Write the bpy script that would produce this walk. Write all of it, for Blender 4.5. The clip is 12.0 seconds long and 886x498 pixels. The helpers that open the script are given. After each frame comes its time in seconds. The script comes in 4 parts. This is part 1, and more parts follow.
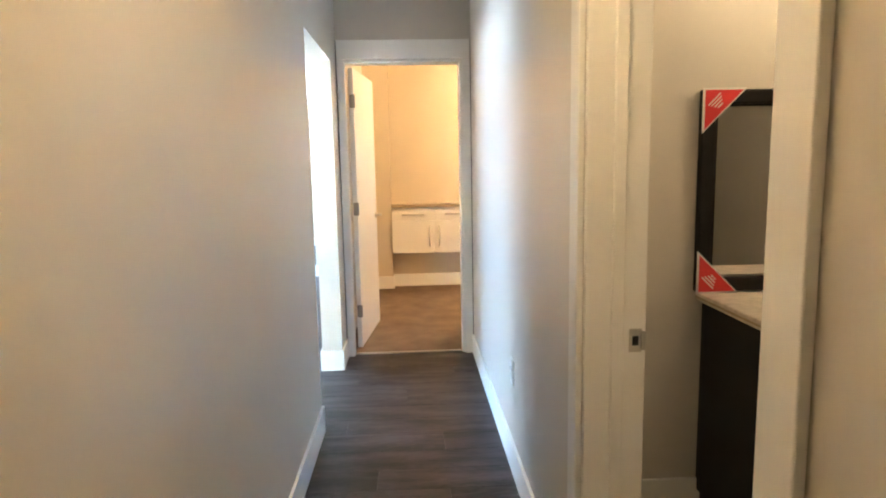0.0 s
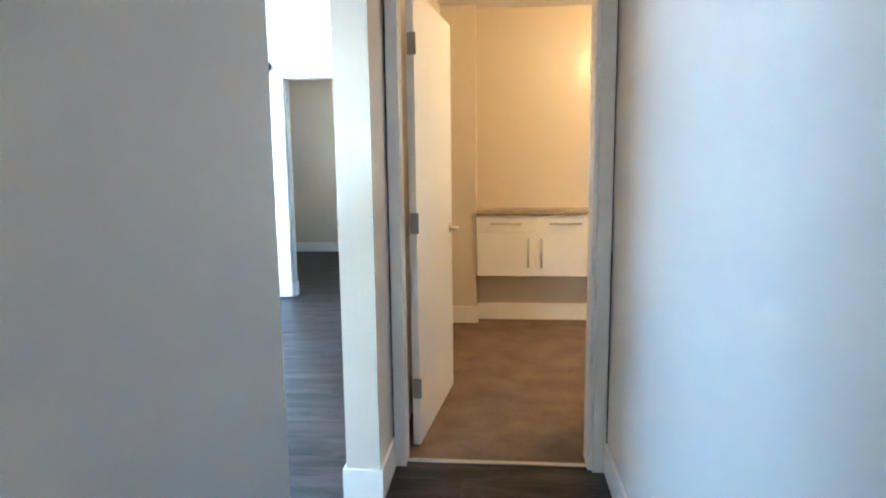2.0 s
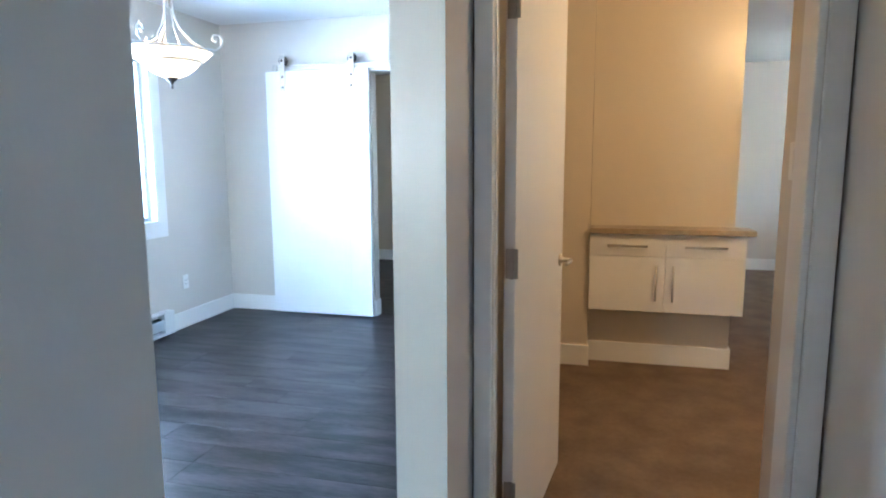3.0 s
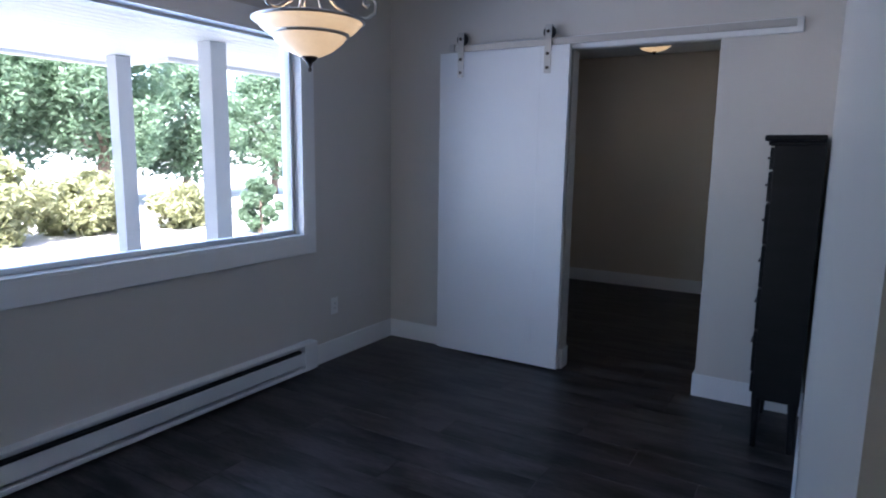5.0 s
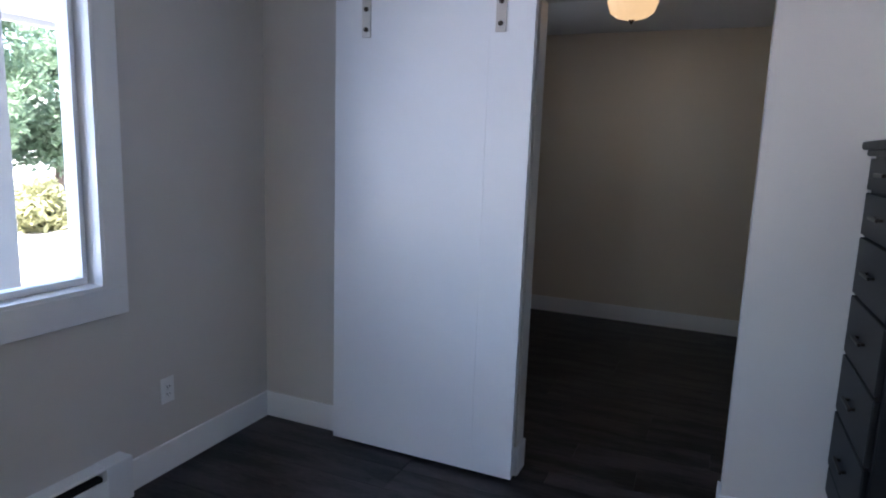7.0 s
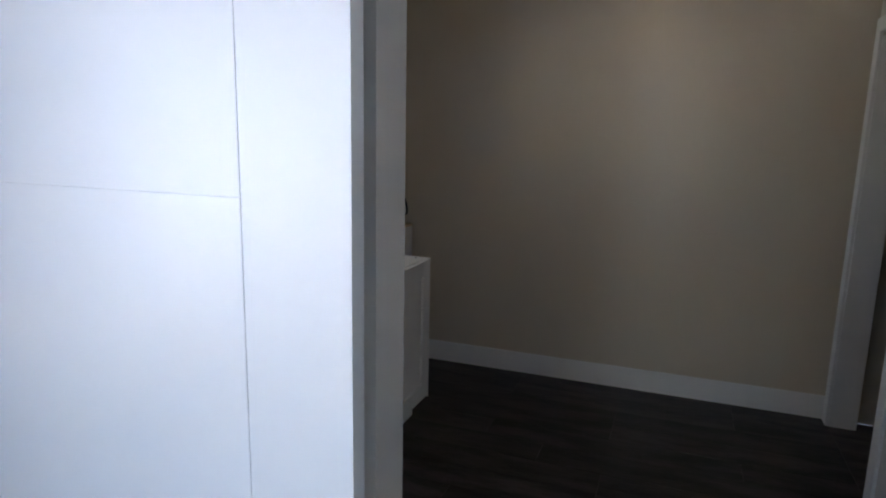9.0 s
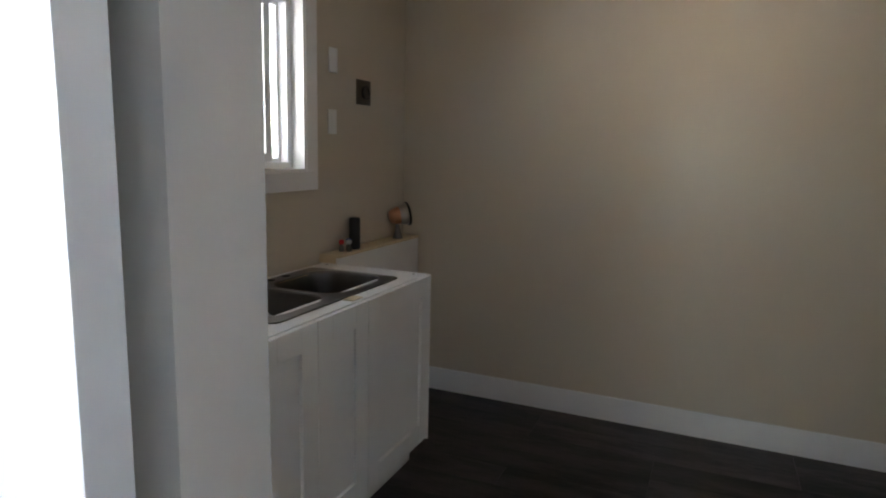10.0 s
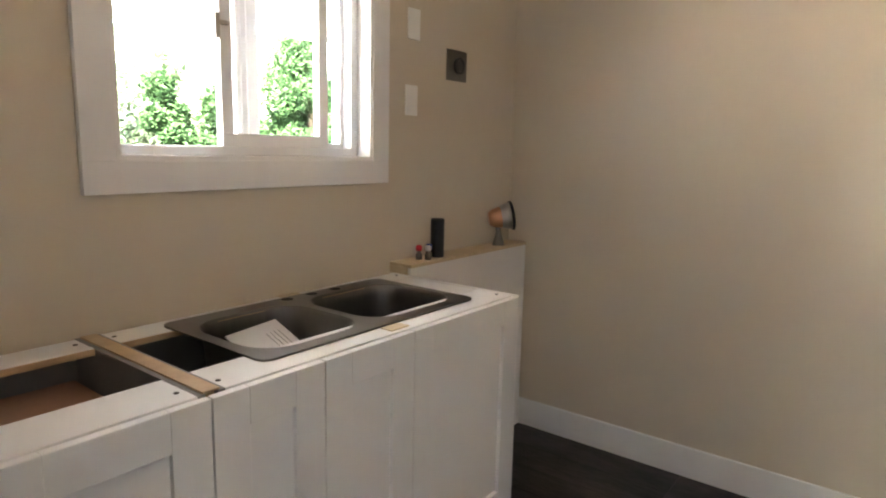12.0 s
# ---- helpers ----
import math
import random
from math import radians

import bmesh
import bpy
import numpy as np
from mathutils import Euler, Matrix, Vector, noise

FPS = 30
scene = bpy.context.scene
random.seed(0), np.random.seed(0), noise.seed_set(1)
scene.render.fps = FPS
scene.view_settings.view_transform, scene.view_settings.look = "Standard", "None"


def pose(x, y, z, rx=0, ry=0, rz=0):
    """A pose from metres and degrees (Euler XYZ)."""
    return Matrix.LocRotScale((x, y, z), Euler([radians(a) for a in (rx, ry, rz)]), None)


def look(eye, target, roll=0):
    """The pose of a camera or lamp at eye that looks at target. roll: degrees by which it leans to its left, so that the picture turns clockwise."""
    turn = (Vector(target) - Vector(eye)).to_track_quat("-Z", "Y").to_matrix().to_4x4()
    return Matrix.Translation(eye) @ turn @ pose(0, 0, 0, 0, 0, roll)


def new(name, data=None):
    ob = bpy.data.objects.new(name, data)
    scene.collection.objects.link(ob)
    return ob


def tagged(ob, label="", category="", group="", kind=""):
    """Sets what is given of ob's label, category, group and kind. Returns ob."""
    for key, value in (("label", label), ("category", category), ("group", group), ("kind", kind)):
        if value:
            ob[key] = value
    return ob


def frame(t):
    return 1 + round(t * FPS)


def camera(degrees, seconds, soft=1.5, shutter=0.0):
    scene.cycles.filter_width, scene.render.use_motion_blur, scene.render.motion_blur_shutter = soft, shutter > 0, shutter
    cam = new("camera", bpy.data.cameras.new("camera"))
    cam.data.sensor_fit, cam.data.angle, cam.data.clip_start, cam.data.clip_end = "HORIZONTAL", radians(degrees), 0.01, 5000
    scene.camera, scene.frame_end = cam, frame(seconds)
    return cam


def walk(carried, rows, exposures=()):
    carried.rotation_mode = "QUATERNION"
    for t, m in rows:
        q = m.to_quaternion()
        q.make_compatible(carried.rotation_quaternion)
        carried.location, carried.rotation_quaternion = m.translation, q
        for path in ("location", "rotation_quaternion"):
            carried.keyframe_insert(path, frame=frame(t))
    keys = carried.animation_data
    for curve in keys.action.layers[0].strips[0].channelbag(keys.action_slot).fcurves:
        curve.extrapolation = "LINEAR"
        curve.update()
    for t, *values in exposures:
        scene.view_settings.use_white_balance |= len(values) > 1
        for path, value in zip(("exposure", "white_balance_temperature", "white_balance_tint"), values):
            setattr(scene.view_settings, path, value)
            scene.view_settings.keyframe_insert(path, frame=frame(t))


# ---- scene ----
cam = camera(70.7, 12.0, soft=2.0)
PATH = [
    (0, (0.025, -0.404, 1.346), (0.122, 1.575, 1.072), -1.1),
    (0.5, (0.028, -0.01, 1.346), (-0.018, 1.97, 1.065), -0.9),
    (1, (0.019, 0.431, 1.333), (-0.108, 2.407, 1.051), -1.0),
    (1.5, (0.023, 0.918, 1.305), (-0.12, 2.892, 1.021), -0.8),
    (2, (0.007, 1.399, 1.304), (-0.18, 3.37, 1.019), -0.7),
    (2.5, (-0.057, 1.83, 1.329), (-0.364, 3.785, 1.044), -0.4),
    (3, (-0.103, 2.225, 1.341), (-0.601, 4.141, 1.057), -0.3),
    (3.5, (-0.195, 2.54, 1.34), (-0.889, 4.395, 1.057), -0.2),
    (5.5, (-0.774, 3.607, 1.442), (-1.814, 5.287, 1.13), 1.0),
    (6, (-0.944, 3.896, 1.446), (-1.926, 5.608, 1.122), 1.4),
    (6.5, (-1.098, 4.246, 1.44), (-1.996, 6.004, 1.118), 1.7),
    (7, (-1.281, 4.632, 1.451), (-2.066, 6.443, 1.129), 2.0),
    (9, (-1.572, 6.345, 1.52), (-2.262, 8.187, 1.156), 1.2),
    (9.5, (-1.592, 6.614, 1.46), (-2.309, 8.452, 1.128), 1.3),
    (10, (-1.637, 6.853, 1.417), (-2.42, 8.667, 1.108), 1.3),
    (10.5, (-1.649, 7.054, 1.384), (-2.588, 8.795, 1.086), 1.2),
    (11, (-1.625, 7.214, 1.371), (-2.761, 8.831, 1.063), 0.8),
    (11.5, (-1.639, 7.331, 1.358), (-2.854, 8.889, 1.049), 1.1),
    (12, (-1.712, 7.528, 1.363), (-2.916, 9.094, 1.045), 1.3),
]
walk(cam, [(t, look(eye, target, roll)) for t, eye, target, roll in PATH],
     exposures=[(0.0, 6.88, 6300, 5), (1.5, 6.42, 5850, 0), (2.5, 6.15, 5500, 1), (3.5, 5.02, 5450, 7), (5.3, 2.85, 5850, 18), (6.5, 3.00, 5950, 18), (7.2, 3.55, 6200, 18),
                (8.8, 4.12, 6350, 16), (9.5, 4.05, 6550, 13), (10.0, 4.80, 6900, 13), (10.5, 5.82, 7900, 16), (12.0, 5.95, 7850, 17)])
SKY, SUN, GLOW = 0.15, 5.0, 0.085

# ---- light ----
world = bpy.data.worlds.new("sky")
scene.world = world
world.use_nodes = True
wn = world.node_tree
sky = wn.nodes.new("ShaderNodeTexSky")
sky.sky_type = 'NISHITA'
sky.sun_disc = False
sky.sun_elevation = radians(48)
sky.sun_rotation = radians(141)
sky.air_density, sky.dust_density = 1.0, 2.5
wn.links.new(sky.outputs[0], wn.nodes["Background"].inputs[0])
wn.nodes["Background"].inputs[1].default_value = SKY

sun = new("sun", bpy.data.lights.new("sun", 'SUN'))
sun.data.energy, sun.data.angle, sun.data.color = SUN, radians(0.6), (1.0, 0.95, 0.88)
# high in the south-east, so that it lights the garden and no room
sun.matrix_world = look((4, -5, 7.5), (0, 0, 0))


def area_light(name, x, y, z, rx, rz, w, h, watts, color, spread=180):
    ob = new(name, bpy.data.lights.new(name, 'AREA'))
    ob.data.shape, ob.data.size, ob.data.size_y, ob.data.energy, ob.data.color = 'RECTANGLE', w, h, watts, color
    ob.data.spread = radians(spread)
    ob.matrix_world = pose(x, y, z, rx, 0, rz)
    return ob


def bulb(name, x, y, z, watts, color, r=0.05):
    ob = new(name, bpy.data.lights.new(name, 'POINT'))
    ob.data.energy, ob.data.color, ob.data.shadow_soft_size = watts, color, r
    ob.location = (x, y, z)
    return ob


WARM = (1.0, 0.68, 0.36)
DAY = (0.74, 0.86, 1.0)
# area lamps added in the openings boost daylight; living and bedroom openings are unseen
area_light("dining_daylight", -3.66, 4.82, 1.46, 81, -90, 2.7, 1.15, 3.2, (0.36, 0.60, 1.0), 165)
area_light("living_daylight", -2.15, -1.60, 1.5, 90, 0, 1.05, 1.15, 0.4, (0.36, 0.72, 1.0))
area_light("kitchen_daylight", -3.52, 8.72, 1.70, 86, -90, 0.8, 0.72, 0.18, DAY)
area_light("bedroom_daylight", 3.42, 9.15, 1.6, 90, 90, 0.45, 0.75, 0.12, (0.5, 0.75, 1.0))
# lamps of the house; hall, bathroom and bedroom ones are unseen and assumed
bulb("hall_bulb", 0.0, 0.55, 2.28, 0.84, WARM, 0.1)
bulb("bathroom_bulb", 1.45, 1.35, 2.25, 0.33, (1.0, 0.74, 0.46), 0.12)
bulb("bedroom_bulb", 0.95, 5.0, 2.25, 1.6, (1.0, 0.58, 0.25), 0.18)
bulb("kitchen_bulb", -1.84, 8.6, 2.29, 0.19, WARM, 0.1)
bulb("chandelier_bulb", -2.568, 5.45, 1.99, 0.1, WARM)

# ---- materials ----


def mat(name, color, rough=0.5, metal=0.0, var=0.06, scale=6.0, bump=0.0, bscale=120.0, spec=0.5, vary=0.0, stretch=None, emit=None, glow=0.0, lo=0.35, hi=1.0, thin=0.0):
    m = bpy.data.materials.new(name)
    m.use_nodes = True
    nt = m.node_tree
    b = nt.nodes["Principled BSDF"]
    b.inputs["Roughness"].default_value = rough
    b.inputs["Metallic"].default_value = metal
    b.inputs["Specular IOR Level"].default_value = spec
    tc = nt.nodes.new("ShaderNodeTexCoord")
    src = tc.outputs["Object"]
    if stretch:
        mp = nt.nodes.new("ShaderNodeMapping")
        mp.inputs["Scale"].default_value = stretch
        nt.links.new(src, mp.inputs["Vector"])
        src = mp.outputs["Vector"]
    if vary:
        oi = nt.nodes.new("ShaderNodeObjectInfo")
        sh = nt.nodes.new("ShaderNodeVectorMath")
        sh.operation = 'MULTIPLY_ADD'
        sh.inputs[1].default_value = (37.0, 91.0, 13.0)
        nt.links.new(oi.outputs["Random"], sh.inputs[0])
        nt.links.new(src, sh.inputs[2])
        src = sh.outputs[0]
    n1 = nt.nodes.new("ShaderNodeTexNoise")
    n1.inputs["Scale"].default_value = scale
    n1.inputs["Detail"].default_value = 6
    nt.links.new(src, n1.inputs["Vector"])
    n2 = nt.nodes.new("ShaderNodeTexNoise")
    n2.inputs["Scale"].default_value = scale * 9
    n2.inputs["Detail"].default_value = 3
    nt.links.new(src, n2.inputs["Vector"])
    add = nt.nodes.new("ShaderNodeMath")
    add.operation = 'MULTIPLY_ADD'
    add.inputs[1].default_value = 0.35
    nt.links.new(n2.outputs["Fac"], add.inputs[0])
    nt.links.new(n1.outputs["Fac"], add.inputs[2])
    mr = nt.nodes.new("ShaderNodeMapRange")
    mr.inputs["From Min"].default_value, mr.inputs["From Max"].default_value = lo, hi
    mr.inputs["To Min"].default_value, mr.inputs["To Max"].default_value = 1 - var, 1 + var
    nt.links.new(add.outputs[0], mr.inputs["Value"])
    val = mr.outputs[0]
    if vary:
        m2 = nt.nodes.new("ShaderNodeMapRange")
        m2.inputs["To Min"].default_value, m2.inputs["To Max"].default_value = 1 - vary, 1 + vary
        nt.links.new(oi.outputs["Random"], m2.inputs["Value"])
        mu = nt.nodes.new("ShaderNodeMath")
        mu.operation = 'MULTIPLY'
        nt.links.new(val, mu.inputs[0])
        nt.links.new(m2.outputs[0], mu.inputs[1])
        val = mu.outputs[0]
    vm = nt.nodes.new("ShaderNodeVectorMath")
    vm.operation = 'SCALE'
    vm.inputs[0].default_value = color
    nt.links.new(val, vm.inputs["Scale"])
    nt.links.new(vm.outputs[0], b.inputs["Base Color"])
    if bump:
        n3 = nt.nodes.new("ShaderNodeTexNoise")
        n3.inputs["Scale"].default_value = bscale
        n3.inputs["Detail"].default_value = 4
        nt.links.new(src, n3.inputs["Vector"])
        bp = nt.nodes.new("ShaderNodeBump")
        bp.inputs["Strength"].default_value = bump
        bp.inputs["Distance"].default_value = 0.004
        nt.links.new(n3.outputs["Fac"], bp.inputs["Height"])
        nt.links.new(bp.outputs[0], b.inputs["Normal"])
    if emit:
        b.inputs["Emission Color"].default_value = (*emit, 1)
        b.inputs["Emission Strength"].default_value = glow
    if thin:
        tr = nt.nodes.new("ShaderNodeBsdfTranslucent")
        mx = nt.nodes.new("ShaderNodeMixShader")
        mx.inputs[0].default_value = thin
        nt.links.new(vm.outputs[0], tr.inputs["Color"])
        nt.links.new(b.outputs[0], mx.inputs[1])
        nt.links.new(tr.outputs[0], mx.inputs[2])
        nt.links.new(mx.outputs[0], nt.nodes["Material Output"].inputs["Surface"])
    return m


M_WALL = mat("wall_paint", (0.60, 0.565, 0.515), 0.3, var=0.025, scale=1.5, bump=0.09, bscale=170, spec=0.45)
M_BEIGE = mat("beige_wall_paint", (0.61, 0.54, 0.435), 0.27, var=0.025, scale=1.5, bump=0.09, bscale=170, spec=0.45)
M_CEIL = mat("ceiling_paint", (0.78, 0.78, 0.77), 0.8, var=0.02, bump=0.3, bscale=90)
M_TRIM = mat("white_trim_paint", (0.80, 0.80, 0.79), 0.35, var=0.02)
M_DOOR = mat("white_door_paint", (0.80, 0.80, 0.80), 0.38, var=0.02, scale=3, bump=0.05, bscale=60)
M_PLANK = mat("dark_vinyl_plank", (0.030, 0.0245, 0.0245), 0.38, var=0.85, scale=2.4, bump=0.18, bscale=22, spec=0.25, vary=0.2, stretch=(1.0, 4.5, 4), lo=0.54, hi=0.82)
M_GAP = mat("dark_floor_joint", (0.03, 0.026, 0.024), 0.8)
M_CARPET = mat("brown_carpet", (0.20, 0.145, 0.105), 0.95, var=0.32, scale=5, bump=1.0, bscale=260, spec=0.1)
M_NICKEL = mat("brushed_nickel", (0.50, 0.48, 0.45), 0.32, 1.0, var=0.08, scale=20, stretch=(1, 1, 12))
M_STEEL = mat("stainless_steel", (0.18, 0.168, 0.155), 0.36, 1.0, var=0.10, scale=9, stretch=(1, 7, 1))
M_DKNICK = mat("dull_nickel", (0.30, 0.29, 0.28), 0.45, 1.0, var=0.08, scale=20)
M_DKMETAL = mat("dark_bronze_metal", (0.07, 0.055, 0.045), 0.4, 1.0)
M_BLACK = mat("black_stained_wood", (0.008, 0.007, 0.007), 0.5, var=0.3, scale=4, stretch=(1, 1, 8), bump=0.05, spec=0.25)
M_BLKPL = mat("black_plastic", (0.015, 0.015, 0.016), 0.45)
M_WHPL = mat("white_plastic", (0.80, 0.80, 0.78), 0.35, var=0.01)
M_VINYL = mat("white_window_vinyl", (0.78, 0.79, 0.80), 0.4, var=0.02)
M_CAB = mat("white_cabinet_lacquer", (0.76, 0.75, 0.73), 0.34, var=0.02, scale=3)
M_PLY = mat("bare_plywood_edge", (0.47, 0.32, 0.19), 0.7, var=0.22, scale=8, stretch=(2, 2, 9))
M_PINE = mat("pale_pine", (0.62, 0.50, 0.33), 0.65, var=0.15, scale=8, stretch=(2, 9, 2))
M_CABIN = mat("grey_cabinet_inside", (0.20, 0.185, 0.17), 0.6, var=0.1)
M_LAMIN = mat("brown_grey_laminate", (0.34, 0.275, 0.19), 0.4, var=0.25, scale=25)
M_STONE = mat("speckled_beige_counter", (0.56, 0.50, 0.44), 0.3, var=0.3, scale=30)
M_RED = mat("red_card", (0.62, 0.03, 0.04), 0.5, var=0.05)
M_PAPER = mat("white_paper", (0.75, 0.75, 0.73), 0.8, var=0.03)
M_CARD = mat("brown_cardboard", (0.34, 0.19, 0.12), 0.8, var=0.12)
M_HEAT = mat("white_heater_enamel", (0.74, 0.75, 0.76), 0.4, var=0.02)
M_HOLE = mat("dark_slot", (0.01, 0.01, 0.01), 0.8)
M_SHADE = mat("lit_alabaster_glass", (0.85, 0.75, 0.58), 0.4, var=0.10, scale=9, emit=(1.0, 0.66, 0.32), glow=GLOW)
M_COPPER = mat("copper_cap", (0.62, 0.33, 0.2), 0.3, 1.0)
M_BLUE = mat("blue_plastic", (0.04, 0.09, 0.35), 0.4)
M_SOFFIT = mat("white_soffit_vinyl", (0.86, 0.87, 0.88), 0.6, var=0.02)
M_POST = mat("grey_white_post_paint", (0.40, 0.43, 0.47), 0.6, var=0.03)
M_GROUND = mat("pale_gravel_and_lawn", (0.42, 0.41, 0.38), 0.95, var=0.35, scale=0.9, bump=0.6, bscale=25)
M_LEAF1 = mat("leaf_green", (0.17, 0.25, 0.16), 0.55, thin=0.62, var=0.3, scale=2.0)
M_LEAF2 = mat("leaf_yellow_green", (0.26, 0.27, 0.14), 0.55, thin=0.4, var=0.3, scale=2.0)
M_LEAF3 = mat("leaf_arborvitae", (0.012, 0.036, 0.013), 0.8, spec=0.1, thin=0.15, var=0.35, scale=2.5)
M_BARK = mat("bark", (0.12, 0.09, 0.07), 0.9, var=0.4, scale=9, bump=0.8, bscale=30)
M_SIDING = mat("white_siding", (0.72, 0.73, 0.74), 0.6, var=0.03)

M_GLASS = bpy.data.materials.new("window_glass")
M_GLASS.use_nodes = True
_n = M_GLASS.node_tree
_n.nodes.clear()
_o = _n.nodes.new("ShaderNodeOutputMaterial")
_t = _n.nodes.new("ShaderNodeBsdfTransparent")
_g = _n.nodes.new("ShaderNodeBsdfGlossy")
_g.inputs["Roughness"].default_value = 0.01
_m = _n.nodes.new("ShaderNodeMixShader")
_f = _n.nodes.new("ShaderNodeFresnel")
_f.inputs[0].default_value = 1.12
_n.links.new(_f.outputs[0], _m.inputs[0])
_n.links.new(_t.outputs[0], _m.inputs[1])
_n.links.new(_g.outputs[0], _m.inputs[2])
_n.links.new(_m.outputs[0], _o.inputs[0])
M_MIRROR = bpy.data.materials.new("mirror_silver")
M_MIRROR.use_nodes = True
_b = M_MIRROR.node_tree.nodes["Principled BSDF"]
_b.inputs["Metallic"].default_value, _b.inputs["Roughness"].default_value = 1.0, 0.02
_b.inputs["Base Color"].default_value = (0.86, 0.87, 0.87, 1)

# ---- mesh helpers ----


def link(name, bm, material, parent=None, label="", smooth=False):
    me = bpy.data.meshes.new(name)
    bm.to_mesh(me)
    bm.free()
    me.materials.append(material)
    if smooth:
        for p in me.polygons:
            p.use_smooth = True
    ob = new(name, me)
    if parent:
        ob.parent = parent
    if label:
        ob["label"] = label
    return ob


def part(name, bm, material, parent, label="", smooth=False):
    return link(name, bm, material, parent, label, smooth)


def empty(name, label, category, group="", kind="", m=None):
    ob = new(name)
    ob.empty_display_size = 0.1
    if m:
        ob.matrix_world = m
    return tagged(ob, label, category, group, kind)


def boxes(*bs, bevel=0.0):
    """One mesh of boxes given as (x0, x1, y0, y1, z0, z1)."""
    bm = bmesh.new()
    for x0, x1, y0, y1, z0, z1 in bs:
        v = [bm.verts.new(p) for p in ((x0, y0, z0), (x1, y0, z0), (x1, y1, z0), (x0, y1, z0), (x0, y0, z1), (x1, y0, z1), (x1, y1, z1), (x0, y1, z1))]
        for f in ((3, 2, 1, 0), (4, 5, 6, 7), (0, 1, 5, 4), (1, 2, 6, 5), (2, 3, 7, 6), (3, 0, 4, 7)):
            bm.faces.new([v[i] for i in f])
    if bevel:
        bmesh.ops.bevel(bm, geom=list(bm.edges), offset=bevel, segments=2, affect='EDGES', profile=0.5)
    return bm


def lathe(profile, n=32, cx=0, cy=0):
    """A turned shape about a vertical axis from (radius, height) pairs."""
    bm = bmesh.new()
    rings = []
    for r, z in profile:
        r = max(r, 0.0004)
        rings.append([bm.verts.new((cx + r * math.cos(2 * math.pi * i / n), cy + r * math.sin(2 * math.pi * i / n), z)) for i in range(n)])
    for a, b in zip(rings, rings[1:]):
        for i in range(n):
            bm.faces.new((a[i], a[(i + 1) % n], b[(i + 1) % n], b[i]))
    bmesh.ops.recalc_face_normals(bm, faces=list(bm.faces))
    return bm


def tube(points, r, n=10, bm=None):
    """A round rod along points; r a radius or one for each point."""
    bm = bm or bmesh.new()
    pts = [Vector(p) for p in points]
    rs = r if isinstance(r, (list, tuple)) else [r] * len(pts)
    rings = []
    side = None
    for i, p in enumerate(pts):
        d = (pts[min(i + 1, len(pts) - 1)] - pts[max(i - 1, 0)]).normalized()
        if side is None:
            side = d.orthogonal().normalized()
        side = (side - d * side.dot(d)).normalized()
        up = d.cross(side)
        rings.append([bm.verts.new(p + rs[i] * (side * math.cos(2 * math.pi * k / n) + up * math.sin(2 * math.pi * k / n))) for k in range(n)])
    for a, b in zip(rings, rings[1:]):
        for i in range(n):
            bm.faces.new((a[i], a[(i + 1) % n], b[(i + 1) % n], b[i]))
    bm.faces.new(rings[0][::-1])
    bm.faces.new(rings[-1])
    return bm


def structure(name, bm, material, label="", category=""):
    return tagged(link(name, bm, material), label, category, "", "structure")


# ---- plan ----
H = 2.44       # ceilings
HD = 2.50      # dining ceiling
HLX, HRX = -0.455, 0.445   # hall faces
HLO, HRO = -0.585, 0.60   # their far faces
END, STUB, DOORY = 2.642, 3.61, 3.91
HEAD = 1.985
WX = -3.385    # dining window wall
KX = -3.322    # kitchen window wall
BY0, BY1 = 7.184, 7.29     # wall between dining room and kitchen
KFAR = 10.152
KR = -0.708
OL, OR, OH = -1.995, -1.152, 2.055

structure("wall_hall_left", boxes((HLO, HLX, -1.7, END, 0, HD)), M_WALL, "warm greige painted hallway wall", "wall")
structure("wall_hall_header", boxes((HLO, HLX, END, STUB, HEAD, HD)), M_WALL, "greige painted header over the dining room opening", "wall")
structure("wall_dining_right", boxes((HLO, HLX, STUB, BY0, 0, HD)), M_WALL, "greige painted end of wall between hallway and dining room", "wall")
structure("wall_hall_right", boxes((HRX, HRO, -1.7, 0.28, 0, H), (HRX, HRO, 1.1, DOORY, 0, H), (HRX, HRO, 0.28, 1.1, 2.03, H)), M_WALL, "greige painted hallway wall with bathroom doorway", "wall")
structure("wall_hall_end", boxes((HLO, HRO, -1.82, -1.7, 0, H)), M_WALL, "greige painted wall at the hallway's start", "wall")
structure("wall_bedroom_door", boxes((HLX, -0.420, DOORY, 4.03, 0, H), (0.385, HRO, DOORY, 4.03, 0, H), (-0.420, 0.385, DOORY, 4.03, 2.035, H)), M_WALL, "greige wall round the bedroom doorway", "wall")
structure("wall_barn", boxes((WX, OL, BY0, BY1, 0, HD), (OR, HLX, BY0, BY1, 0, HD), (OL, OR, BY0, BY1, OH, HD)), M_WALL, "greige wall with an opening under a sliding door rail", "wall")
WY0, WY1, WZ0, WZ1 = 3.42, 6.245, 0.875, 2.085
structure("wall_dining_window", boxes((WX - 0.16, WX, -1.5, WY0, 0, HD), (WX - 0.16, WX, WY1, BY0, 0, HD), (WX - 0.16, WX, WY0, WY1, 0, WZ0), (WX - 0.16, WX, WY0, WY1, WZ1, HD)), M_WALL, "greige wall with a large picture window", "wall")
structure("wall_dining_south", boxes((WX - 0.16, -2.7, -1.62, -1.5, 0, HD), (-1.6, HLO, -1.62, -1.5, 0, HD), (-2.7, -1.6, -1.62, -1.5, 0, 0.9), (-2.7, -1.6, -1.62, -1.5, 2.1, HD)), M_WALL, "plain greige dining room wall", "wall")
KY0, KY1, KZ0, KZ1 = 8.268, 9.172, 1.315, 2.07
